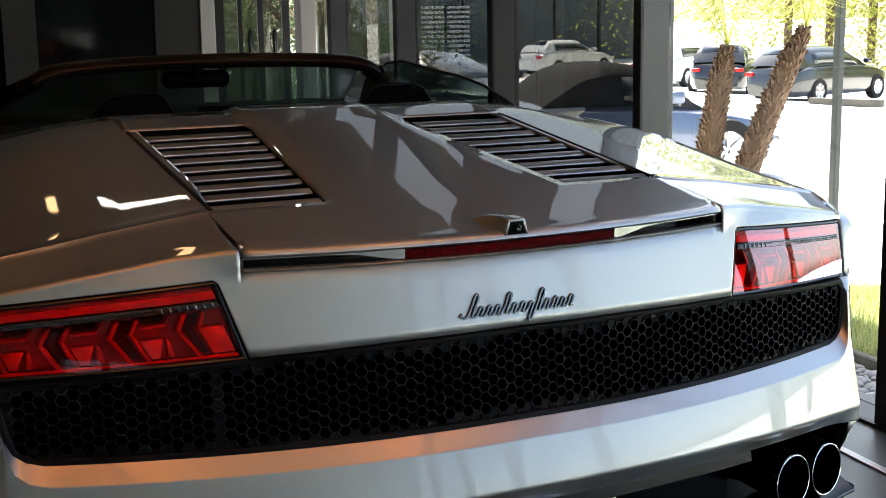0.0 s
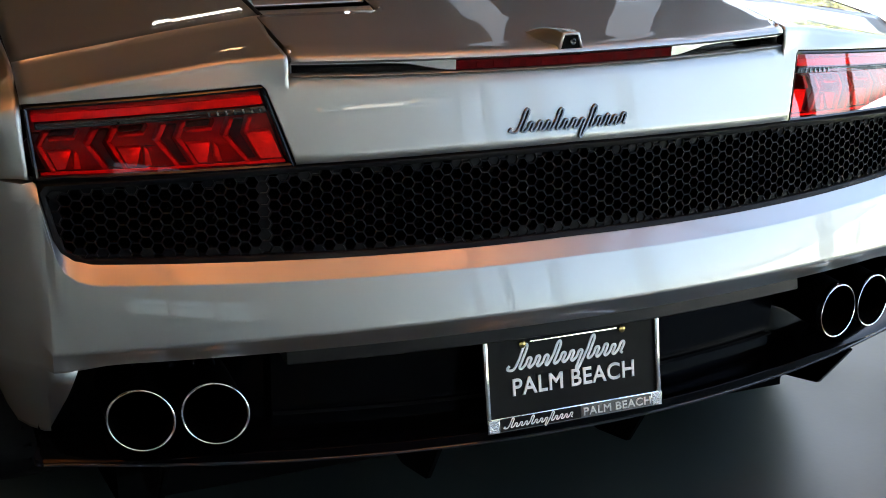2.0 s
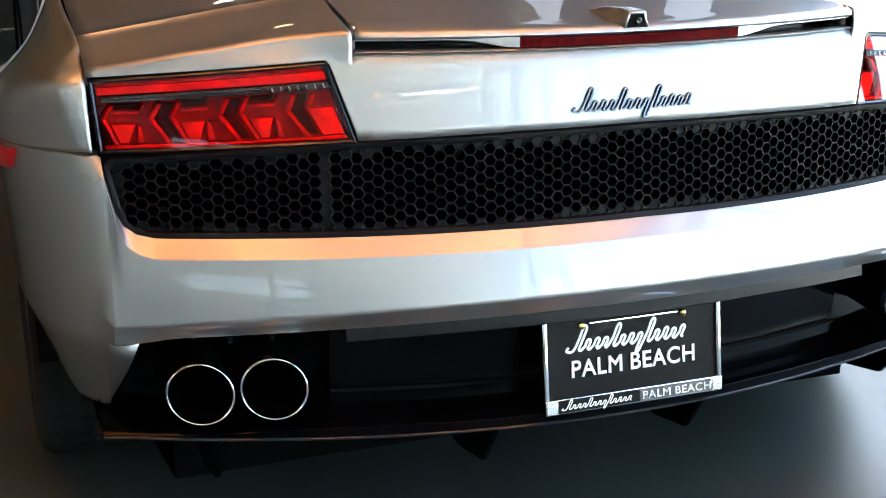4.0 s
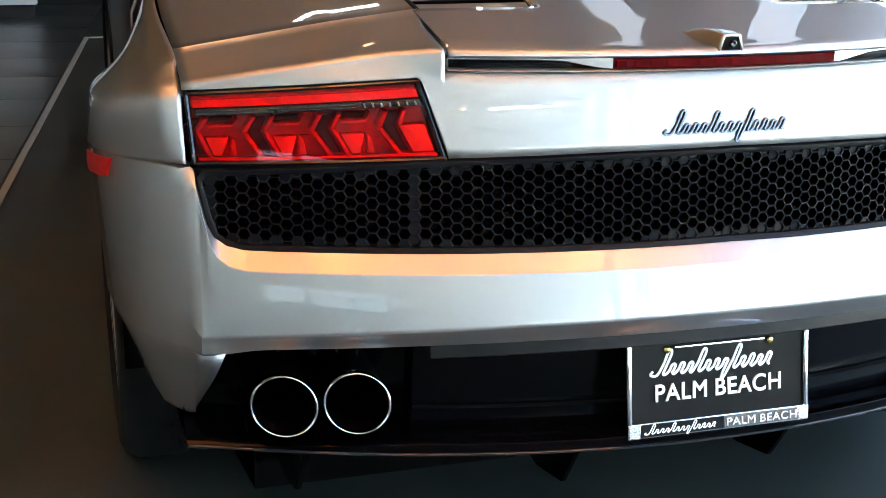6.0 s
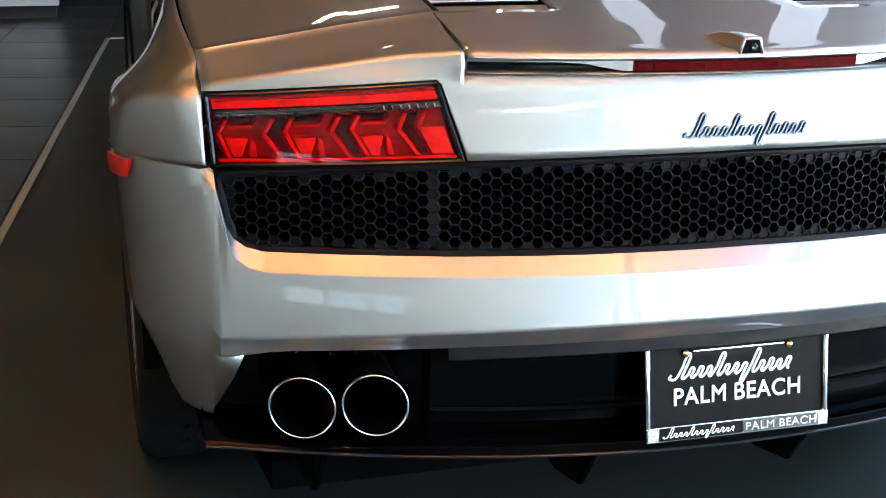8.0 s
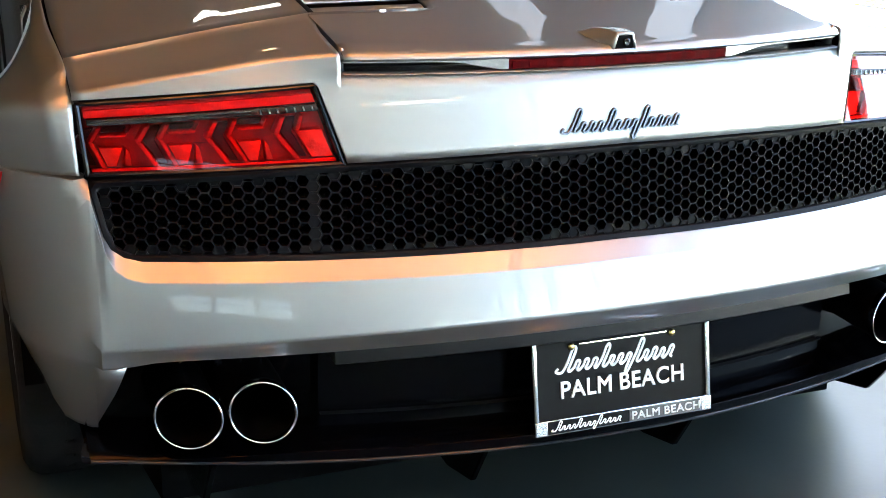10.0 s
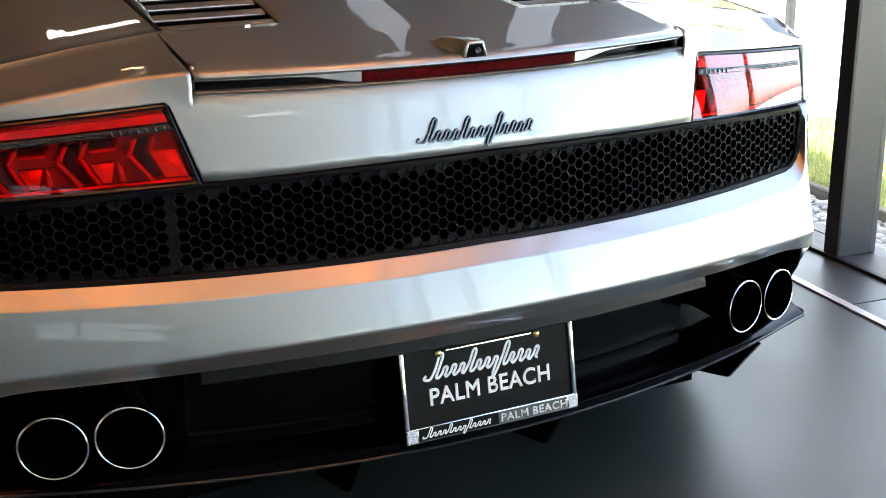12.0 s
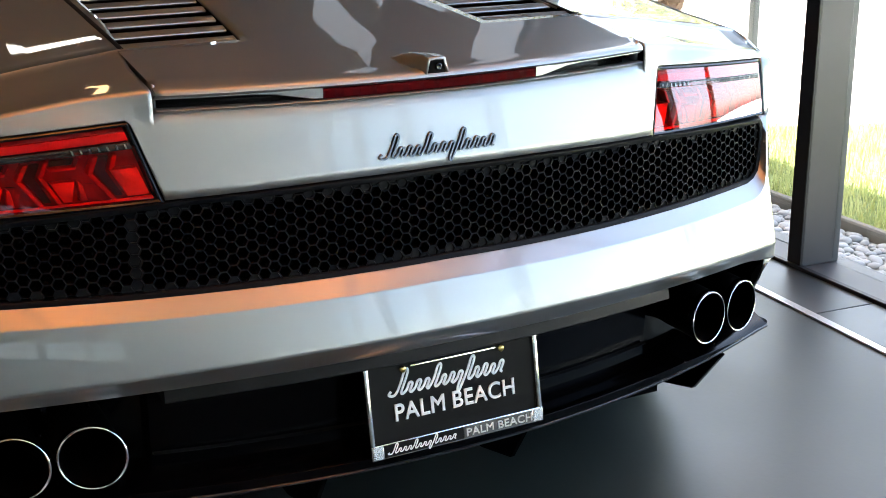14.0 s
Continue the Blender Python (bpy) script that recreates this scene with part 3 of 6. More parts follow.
FACE_X = [0.73 * i / 24 for i in range(25)] + [0.74, 0.75, 0.76, 0.77, 0.777, 0.782, 0.786, 0.7905, 0.795, 0.8, 0.805]
FACE_X = [-x for x in FACE_X[:0:-1]] + FACE_X
prof = [bumper_row(0, -1, k) for k in range(len(CORNER) - 1, 0, -1)] + [bumper_row(x, 1, None) for x in FACE_X] + [bumper_row(0, 1, k) for k in range(1, len(CORNER))]
grid(bm, prof, flip=True)
for side in (-1, 1):                          # corners beside the exhausts
    rows = []
    for x, y, c in [(0.772, 0.136, 0)] + CORNER:
        zt = lip_low(x) - 0.001
        zb = lerp(c, [0, 0.62, 0.78, 0.9, 1], [0.352, 0.352, 0.37, 0.41, 0.45])
        zb = min(zb + (0.012 if side > 0 else 0), zt - 0.004)
        sx, sy = (x, y) if c == 0 else SIDE[[q[2] for q in CORNER].index(c)]
        row = []
        for f in (0, 0.2, 0.4, 0.6, 0.8, 0.95, 1):
            z = zt + (zb - zt) * f
            m = max(0.0, (z - 0.4) / 0.36)
            px, py = x + (sx - x) * m, y + (sy - y) * m
            if c == 0 and x < 0.8:           # slanted edge of the exhaust opening
                px = x + 0.04 * f
                py = bump_y(px, -0.0165) - 0.5 * (0.033 - 0.024 * f) * min(1.0, 3 * f)
            elif c == 0:
                px += 0.016 * f
                py = bump_y(px, -0.0165) + 0.001
            drop = zt - z                    # below the lip the corner leans in, under the car
            px, py = px - 0.36 * drop * c, py + 0.62 * drop * max(0.0, 1 - 1.3 * c) + 0.1 * drop * c
            row.append((side * px, py, z))
        rows.append(row)
    grid(bm, rows, flip=side < 0)
weld(bm)
bmesh.ops.recalc_face_normals(bm, faces=bm.faces)
bumper = thick(part("rear_bumper", bm, PAINT, car, "silver painted rear bumper"), 0.004)

# red side markers, curved round the corner
for side in (-1, 1):
    bm = bmesh.new()
    top = [(0.9125, 0.331, 0.749), (0.927, 0.357, 0.745), (0.9395, 0.408, 0.739), (0.9445, 0.44, 0.735)]
    low = [(0.9195, 0.342, 0.718), (0.929, 0.36, 0.714), (0.9395, 0.408, 0.707), (0.944, 0.44, 0.702)]
    out = lambda p, d: (side * (p[0] + 0.8 * d), p[1] - 0.6 * d, p[2])
    ring = [[out(a, 0.0) for a in top], [out(a, 0.0035) for a in top], [out((0.5 * (a[0] + b[0]), 0.5 * (a[1] + b[1]), 0.5 * (a[2] + b[2])), 0.005) for a, b in zip(top, low)], [out(b, 0.0035) for b in low], [out(b, 0.0) for b in low]]
    vv = grid(bm, ring)
    bm.faces.new([r[0] for r in vv]), bm.faces.new([r[-1] for r in vv])
    bmesh.ops.recalc_face_normals(bm, faces=bm.faces)
    part("side_marker", bm, RED_MARKER, car, "small red side marker lens")

# near-black sheet added behind the panels, so the gaps read as shade
bm = bmesh.new()
rows = []
for x in [-0.8 + 1.6 * i / 20 for i in range(21)]:
    rows.append([(x, bump_y(x, g), z) for z, g in ((0.53, 0.09), (0.66, 0.085), (0.77, 0.095), (0.86, 0.125), (0.885, 0.135), (0.885, 1.2))])
grid(bm, rows)
bmesh.ops.recalc_face_normals(bm, faces=bm.faces)
part("gap_backing", bm, VOID, car)

# engine lid: spoiler plate, spine, vent surrounds
def vent_in(y):
    return lerp(y, [0.333, 0.95], [0.232, 0.18])


def lid_z(x, y):
    """The lid's top; the spine stands proud of the vent panels on both sides."""
    z = deck_z(x, y)
    if y > 0.33:
        k = min(1.0, max(0.0, (y - 0.34) / 0.6))
        e = lerp(y, [0.36, 0.95], [0.192, 0.162])
        q = 1 - lerp(abs(x), [e - 0.018, e + 0.012], [0, 1])
        z += 0.009 * q * q * (3 - 2 * q) * k
    return z


def edge_y(x):
    return PLAN * x * x + 0.088


bm = bmesh.new()
lx = [-0.436 + 0.872 * i / 52 for i in range(53)]
fx = [-1 + 2 * i / 24 for i in range(25)]                     # across the spine
span = lambda y: [-0.436 + (0.436 - vent_in(y)) * i / 14 for i in range(14)] + [vent_in(y) * u for u in fx] + [0.436 - (0.436 - vent_in(y)) * i / 14 for i in range(13, -1, -1)]
plate_x = span(0.337)
rows = [[(x, edge_y(x) + y_in, z_in + (0.0 if z_in < 0.93 else 0.001)) for x in plate_x] for y_in, z_in in ((0.075, 0.927), (0.03, 0.928), (0.012, 0.9285), (0.004, 0.930), (0.0, 0.934), (0.0015, 0.9385), (0.006, 0.942), (0.014, 0.944))]
for k in range(1, 13):
    f = k / 12
    rows.append([(x, (y := edge_y(x) + 0.014 + (0.337 - edge_y(x) - 0.014) * f), lid_z(x, y) + 0.001) for x in plate_x])
grid(bm, rows)
grid(bm, [[(u * vent_in(y), y, lid_z(u * vent_in(y), y) + 0.001) for u in fx] for y in [0.337 + 0.643 * i / 20 for i in range(21)]])
grid(bm, [[(x * lerp(y, [0.98, 1.22], [1, 0.98]), y, lid_z(x, y) + 0.001) for x in span(0.98)] for y in [0.98 + 0.24 * i / 10 for i in range(11)]])
for s in (-1, 1):                             # turned-down side edges of the spoiler plate
    edge = [(0.436, edge_y(0.436) + 0.014 + (0.323 - edge_y(0.436)) * k / 12) for k in range(13)]
    grid(bm, [[(s * x, y, lid_z(x, y) + 0.001 - d) for d in (0, 0.015, 0.035)] for x, y in edge])
weld(bm)
bmesh.ops.recalc_face_normals(bm, faces=bm.faces)
lid = thick(part("engine_lid", bm, PAINT, car, "silver painted engine lid with raised spine"), 0.004)

for side in (-1, 1):
    # well under the louvres, its shade put into a near-black colour
    bm = bmesh.new()
    y0, y1 = 0.337, 0.98
    prof = lambda y: [(vent_in(y) - 0.002, deck_z(0.2, y) - 0.0), (vent_in(y), deck_z(0.2, y) - 0.05), (0.43, deck_z(0.42, y) - 0.05), (0.432, deck_z(0.42, y) - 0.0)]
    ring = [[(side * x, y, z) for x, z in prof(y)] for y in (y0, 0.55, 0.75, 0.95, y1)]
    vv = grid(bm, ring)
    bm.faces.new(vv[0]), bm.faces.new(vv[-1])
    bmesh.ops.recalc_face_normals(bm, faces=bm.faces)
    well = part("vent_well", bm, VOID, lid, "louvre well coloured near-black for the shade in it")
    # louvres
    n = 9
    for i in range(n):
        y = 0.352 + 0.556 * i / (n - 1)
        bm = bmesh.new()
        rows = []
        for x in [vent_in(y) + 0.001 + (0.428 - vent_in(y)) * k / 6 for k in range(7)]:
            z = deck_z(x, y) - 0.003
            yy = y - 0.025 * (x - 0.2)
            rows.append([(side * x, yy + dy, z + dz) for dy, dz in ((0, -0.0035), (0.0008, -0.0015), (0.003, -0.0004), (0.019, 0.0035), (0.022, 0.0036), (0.024, 0.002), (0.026, -0.004), (0.004, -0.006))])
        vv = grid(bm, rows, close=True)
        bm.faces.new(vv[0]), bm.faces.new(vv[-1])
        bmesh.ops.recalc_face_normals(bm, faces=bm.faces)
        part("louvre", bm, PAINT, lid)
    # outer rail of the vent
    bm = bmesh.new()
    rows = [[(side * (x + dx), y, deck_z(0.415, y) + dz) for dx, dz in ((-0.004, -0.02), (-0.003, 0.0), (0.0, 0.0015), (0.006, 0.0005), (0.007, -0.02))] for y, x in [(0.337 + 0.643 * i / 8, 0.43 - 0.004 * (1 - i / 8)) for i in range(9)]]
    grid(bm, rows)
    bmesh.ops.recalc_face_normals(bm, faces=bm.faces)
    part("vent_rail", bm, BLACK_PLASTIC, lid)

# spoiler slot, third brake light and the rear-view camera housing
bm = bmesh.new()
rows = [[(x, edge_y(x) + g, z) for z, g in ((0.9115, 0.02), (0.9115, 0.06), (0.93, 0.06))] for x in lx]
grid(bm, rows)
bmesh.ops.recalc_face_normals(bm, faces=bm.faces)
part("spoiler_slot", bm, BLACK_GLOSS, car, "black slot under the spoiler edge")
for side in (-1, 1):
    bm = bmesh.new()
    rows = []
    for k in range(19):
        x = 0.19 + 0.245 * k / 18
        zt, zb = 0.933, lerp(x, [0.19, 0.205, 0.26, 0.3, 0.435], [0.9155, 0.9155, 0.9255, 0.9275, 0.9275])
        g = 0.001 + 0.006 * lerp(x, [0.19, 0.27], [0, 1])
        rows.append([(side * x, edge_y(x) + gg, z) for z, gg in ((zb, 0.03), (zb, g + 0.002), (zb + 0.0015, g), (zt - 0.001, g), (zt, g + 0.03))])
    grid(bm, rows)
    bmesh.ops.recalc_face_normals(bm, faces=bm.faces)
    part("spoiler_cheek", bm, PAINT, lid)
bm = bmesh.new()
rows = [[(x, edge_y(x) + g, z) for z, g in ((0.9155, 0.03), (0.9155, 0.003), (0.917, 0.0015), (0.929, 0.0015), (0.9305, 0.003), (0.9305, 0.03))] for x in [-0.19 + 0.38 * i / 40 for i in range(41)]]
vv = grid(bm, rows)
bm.faces.new(vv[0]), bm.faces.new(vv[-1])
bmesh.ops.recalc_face_normals(bm, faces=bm.faces)
brake = part("brake_light", bm, material("dim_red_lens", (0.055, 0.0007, 0.002), 0.4, 0, 0.4, 90, spec=0.04), car, "long narrow dark red third brake light")
for i in range(14):
    bm = bmesh.new()
    x = -0.175 + 0.35 * i / 13
    box(bm, x - 0.009, x + 0.009, edge_y(x) + 0.0011, edge_y(x) + 0.004, 0.918, 0.928, 0.0003)
    part("led_cell", bm, material("red_led_cell", (0.07, 0.0006, 0.002), 0.5, 0, 0.2, 60, spec=0.02) if i == 0 else bpy.data.materials["red_led_cell"], brake)
# two thin bright ledges below the slot
bm = bmesh.new()
rows = [[(x, edge_y(x) + g, z) for z, g in ((0.9115, 0.012), (0.9115, 0.0), (0.913, -0.003), (0.9145, -0.001), (0.9145, 0.015))] for x in lx]
grid(bm, rows)
bmesh.ops.recalc_face_normals(bm, faces=bm.faces)
part("spoiler_ledge", bm, PAINT, car)

# camera hump on the lid
bm = bmesh.new()
rows = []
for d, base, top, h in ((0.0, 0.0205, 0.0135, 0.0225), (0.005, 0.022, 0.0142, 0.0232), (0.03, 0.031, 0.0148, 0.0212), (0.06, 0.041, 0.0152, 0.0155), (0.085, 0.047, 0.0156, 0.009), (0.105, 0.05, 0.016, 0.0)):
    y = edge_y(0) + 0.001 + d
    z = max(0.942, deck_z(0, y) - 0.001)
    rows.append([(x, y, z + dz) for x, dz in ((-base, -0.002), (-0.6 * base - 0.4 * top, h * 0.42), (-top - 0.0012, h * 0.95), (-top, h), (0.0, h * 1.015), (top, h), (top + 0.0012, h * 0.95), (0.6 * base + 0.4 * top, h * 0.42), (base, -0.002))])
grid(bm, rows)
bmesh.ops.recalc_face_normals(bm, faces=bm.faces)
hump = thick(part("camera_hump", bm, PAINT, lid, "small painted hump over the rear-view camera"), 0.004)
bm = bmesh.new()
e0 = edge_y(0)
prism(bm, [(-0.0185, 0.9305), (-0.0125, 0.9625), (0.0125, 0.9625), (0.0185, 0.9305)], e0 + 0.0025, e0 + 0.03, lambda u, w, v: (u, v, w))
bmesh.ops.recalc_face_normals(bm, faces=bm.faces)
part("camera_niche", bm, BLACK_PLASTIC, hump)
bm = bmesh.new()
lathe(bm, [(0.0055, e0 + 0.004), (0.0055, e0 - 0.002), (0.004, e0 - 0.003), (0.0, e0 - 0.002)], lambda c, s, d: (0.002 + c, d + 0.001, 0.951 + s), 16)
part("camera_eye", bm, BLACK_GLOSS, hump)

# ---- honeycomb grille ----
def grille_top(x):
    return lerp(abs(x), [0, 0.2, 0.441, 0.8], [0.796, 0.793, 0.785, 0.757])


def grille_end(z):
    return lerp(z, [0.64, 0.648, 0.66, 0.68, 0.76], [0.735, 0.76, 0.777, 0.786, 0.8])


def grille_low(x):
    return 0.652 - 0.012 * abs(x)


bm = bmesh.new()


def rim_line(inset):
    pts = []
    for k in range(41):
        x = -0.79 + 1.58 * k / 40
        pts.append((x * (1 - inset * 1.2), grille_top(x) - inset))
    for k in range(9):
        z = 0.757 - (0.757 - 0.662) * (k + 1) / 10
        pts.append((grille_end(z) - inset, z + inset * (2 * k / 9 - 1)))
    bend = [(0.777, 0.6585), (0.7735, 0.6555), (0.769, 0.6525), (0.763, 0.6495), (0.756, 0.6465), (0.749, 0.6445)]
    pts += [(x - inset * 0.75, z + inset * 0.75) for x, z in bend]
    for k in range(41):
        x = 0.74 - 1.48 * k / 40
        pts.append((x, grille_low(x) + inset))
    pts += [(-x + inset * 0.75, z + inset * 0.75) for x, z in bend[::-1]]
    for k in range(9):
        z = 0.66 + (0.757 - 0.66) * (k + 1) / 10
        pts.append((-grille_end(z) + inset, z + inset * (1 - 2 * k / 9)))
    return pts


L = [[(x, tail_y(x, z) + g, z) for x, z in rim_line(i)] for i, g in ((-0.003, 0.03), (-0.002, 0.004), (0.0, 0.0), (0.005, 0.001), (0.0075, 0.003), (0.0085, 0.014))]
grid(bm, L, close=True)
bmesh.ops.recalc_face_normals(bm, faces=bm.faces)
grille = part("rear_grille", bm, GRILLE_BLACK, car, "black honeycomb grille band across the tail")

S = 0.0102                         # side of one cell
bm = bmesh.new()


def cell(target, cx, cz, deep, blind_cell):
    P = lambda r, g, k: (cx + r * math.cos(math.pi / 3 * k), tail_y(cx, cz) + 0.0 + PLAN * 2 * cx * r * math.cos(math.pi / 3 * k) + 0.15 * r * math.sin(math.pi / 3 * k) + g, cz + r * math.sin(math.pi / 3 * k))
    o = [target.verts.new(P(S, 0.0065, k)) for k in range(6)]
    i1 = [target.verts.new(P(S * 0.865, 0.006, k)) for k in range(6)]
    i2 = [target.verts.new(P(S * 0.85, deep, k)) for k in range(6)]
    for k in range(6):
        q = (k + 1) % 6
        target.faces.new((o[k], o[q], i1[q], i1[k]))
        # open cells get near-black walls, the shade inside them painted
        target.faces.new((i1[k], i1[q], i2[q], i2[k])).material_index = 0 if blind_cell else 1
    if blind_cell:
        target.faces.new(i2)


col, x = 0, -0.795
while x < 0.795:
    z = 0.63 + (S * math.sqrt(3) / 2 if col % 2 else 0)
    while z < 0.81:
        lo, hi, end = grille_low(x) + 0.004, grille_top(x) - 0.004, grille_end(z) - 0.004
        if lo < z < hi and abs(x) < end:
            margin = min(z - lo, hi - z, end - abs(x))
            shut = margin < 0.011 or -0.504 < x < -0.476
            cell(bm, x, z, 0.0095 if shut else 0.026, shut)
        z += S * math.sqrt(3)
    x += S * 1.5
    col += 1
bmesh.ops.recalc_face_normals(bm, faces=bm.faces)
tagged(part("honeycomb", bm, [GRILLE_BLACK, VOID], grille, "black plastic honeycomb of small open cells", smooth=False), kind="stuff")
bm = bmesh.new()
grid(bm, [[(x, tail_y(x, z) + 0.034, z) for z in (0.635, 0.7, 0.81)] for x in [-0.8 + 1.6 * i / 30 for i in range(31)]])
part("grille_backing", bm, VOID, grille)

# ---- tail lights ----
def lamp_y(x, z, g=0.0):
    return tail_y(x, z) + g


def lamp_pt(side, u, w, g):
    """u from the inner end (0) to the outer end (1), w from the bottom (0) to the top (1)."""
    zb, zt = lerp(u, [0, 1], [0.788, 0.768]), lerp(u, [0, 1], [0.897, 0.866])
    xb, xt = 0.446 + (0.8 - 0.446) * u, 0.478 + (0.806 - 0.478) * u
    x, z = xb + (xt - xb) * w, zb + (zt - zb) * w
    return Vector((side * x, lamp_y(x, z) + g, z))


def lamp_solid(name, side, pts, g0, g1, mat, parent, label="", bevel=0.0008):
    b = bmesh.new()
    prism(b, pts, g0, g1, lambda u, w, v: lamp_pt(side, u, w, v))
    bmesh.ops.recalc_face_normals(b, faces=b.faces)
    if bevel:
        bmesh.ops.bevel(b, geom=b.edges[:], offset=bevel, segments=1, affect="EDGES")
    return part(name, b, mat, parent, label)


for side in (-1, 1):
    bm = bmesh.new()
    ring = []
    for inset, g in ((-0.003, 0.05), (-0.003, 0.003), (0.0, 0.001), (0.003, 0.003), (0.005, 0.012)):
        r = []
        for k in range(25):
            u = k / 24
            r.append(lamp_pt(side, inset / 0.34 + u * (1 - 2 * inset / 0.34), 1 - inset / 0.1, g))
        for k in range(9):
            r.append(lamp_pt(side, 1 - inset / 0.34, (1 - inset / 0.1) - (k + 1) / 10 * (1 - 2 * inset / 0.1), g))
        for k in range(25):
            u = 1 - k / 24
            r.append(lamp_pt(side, inset / 0.34 + u * (1 - 2 * inset / 0.34), inset / 0.1, g))
        for k in range(9):
            r.append(lamp_pt(side, inset / 0.34, inset / 0.1 + (k + 1) / 10 * (1 - 2 * inset / 0.1), g))
        ring.append(r)
    grid(bm, ring, close=True)
    bmesh.ops.recalc_face_normals(bm, faces=bm.faces)
    lamp = part("tail_light", bm, BLACK_GLOSS, car, "red tail light with arrow-shaped light guides")
    bm = bmesh.new()
    grid(bm, [[lamp_pt(side, 0.01 + 0.98 * k / 16, w, 0.034) for w in (0.02, 0.35, 0.7, 0.98)] for k in range(17)])
    bmesh.ops.recalc_face_normals(bm, faces=bm.faces)
    part("housing", bm, RED_DEEP, lamp, "dark red reflector bowl")
    n = 12
    strip_of = lambda a, b, u0=0.02, u1=0.98: [(u0 + (u1 - u0) * k / n, b) for k in range(n + 1)] + [(u1 - (u1 - u0) * k / n, a) for k in range(n + 1)]
    lamp_solid("upper_bar", side, strip_of(0.79, 0.9), 0.006, 0.02, RED_BAR, lamp, "bright red upper light bar")
    # the bar's fade towards its top, built as a second, darker red band
    lamp_solid("upper_rim", side, strip_of(0.905, 0.97), 0.009, 0.02, RED_DEEP, lamp, "darker red band along the top of the light bar")
    strip_ob = lamp_solid("clear_strip", side, strip_of(0.69, 0.775, 0.02, 0.97), 0.0012, 0.016, CLEAR_STRIP, lamp, "smoky clear reversing strip")
    for a, b in ((0.75, 0.757), (0.715, 0.72)):          # bright ribs along the outer part of the strip
        lamp_solid("rib", side, strip_of(a, b, 0.3, 0.965), 0.0004, 0.002, STRIP_RIB, strip_ob, "", 0)
    for k in range(7):                                   # cross ribs of the inner part
        lamp_solid("rib", side, [(0.04 + 0.036 * k, 0.705), (0.04 + 0.036 * k, 0.762), (0.048 + 0.036 * k, 0.762), (0.048 + 0.036 * k, 0.705)], 0.0004, 0.002, STRIP_RIB, strip_ob, "", 0)
    lamp_solid("lower_edge", side, [(0.02 + 0.96 * k / n, 0.075) for k in range(n + 1)] + [(0.98 - 0.96 * k / n, 0.03) for k in range(n + 1)], 0.006, 0.012, RED_BAR, lamp)
    for i in range(4):
        t = 0.223 + 0.2775 * i
        if i < 3:                                # the arrow's two arms
            lamp_solid("light_guide", side, [(t - 0.06, 0.63), (t - 0.012, 0.42), (t + 0.01, 0.42), (t - 0.038, 0.63)], 0.009, 0.03, RED_TUBE, lamp)
            lamp_solid("light_guide", side, [(t - 0.012, 0.42), (t - 0.066, 0.07), (t - 0.044, 0.07), (t + 0.01, 0.42)], 0.009, 0.03, RED_TUBE, lamp)
        e = min(t - 0.087, 0.975)
        lamp_solid("light_guide", side, [(e - 0.052, 0.63), (e - 0.011, 0.44), (e + 0.008, 0.44), (e - 0.033, 0.63)], 0.01, 0.03, RED_TUBE, lamp)
        if i == 0:
            lamp_solid("reflector", side, [(0.023, 0.08), (0.112, 0.08), (0.136, 0.43), (0.03, 0.43)], 0.014, 0.03, RED_REFLECT, lamp, "bright red reflector")
            continue
        lamp_solid("light_guide", side, [(e - 0.011, 0.44), (e - 0.05, 0.07), (e - 0.032, 0.07), (e + 0.008, 0.44)], 0.01, 0.03, RED_TUBE, lamp)
        lamp_solid("reflector", side, [(t - 0.118, 0.34), (t - 0.142, 0.08), (t - 0.176, 0.08), (t - 0.213, 0.34)], 0.016, 0.03, RED_REFLECT, lamp, "bright red reflector")
        lamp_solid("reflector", side, [(t - 0.224, 0.33), (t - 0.206, 0.08), (t - 0.236, 0.08), (t - 0.238, 0.28)], 0.016, 0.03, RED_REFLECT, lamp)
        lamp_solid("light_guide", side, [(t - 0.13, 0.5), (t - 0.13, 0.535), (t - 0.238, 0.535), (t - 0.232, 0.5)], 0.01, 0.03, RED_TUBE, lamp)
        lamp_solid("light_guide", side, [(t - 0.232, 0.5), (t - 0.238, 0.535), (t - 0.264, 0.63), (t - 0.256, 0.63)], 0.01, 0.03, RED_TUBE, lamp)
        lamp_solid("dark_cell", side, [(t - 0.14, 0.55), (t - 0.15, 0.62), (t - 0.245, 0.62), (t - 0.228, 0.55)], 0.02, 0.03, RED_DARK, lamp, "unlit dark red cell")
        lamp_solid("dark_cell", side, [(t - 0.066, 0.6), (t - 0.022, 0.42), (t - 0.07, 0.09), (t - 0.1, 0.09), (t - 0.068, 0.42), (t - 0.105, 0.6)], 0.02, 0.03, RED_DARK, lamp)
    lamp_solid("dark_cell", side, [(0.223 - 0.066, 0.6), (0.223 - 0.022, 0.42), (0.223 - 0.07, 0.09), (0.223 - 0.098, 0.09), (0.223 - 0.07, 0.42), (0.223 - 0.105, 0.6)], 0.02, 0.03, RED_DARK, lamp)
    bm = bmesh.new()
    grid(bm, [[lamp_pt(side, 0.01 + 0.98 * k / 20, 0.02 + 0.96 * w / 5, 0.0022 + 0.0005 * ((2 * w / 5 - 1) ** 2)) for w in range(6)] for k in range(21)])
    bmesh.ops.recalc_face_normals(bm, faces=bm.faces)
    part("lens", bm, LENS, lamp, "glossy clear red cover")

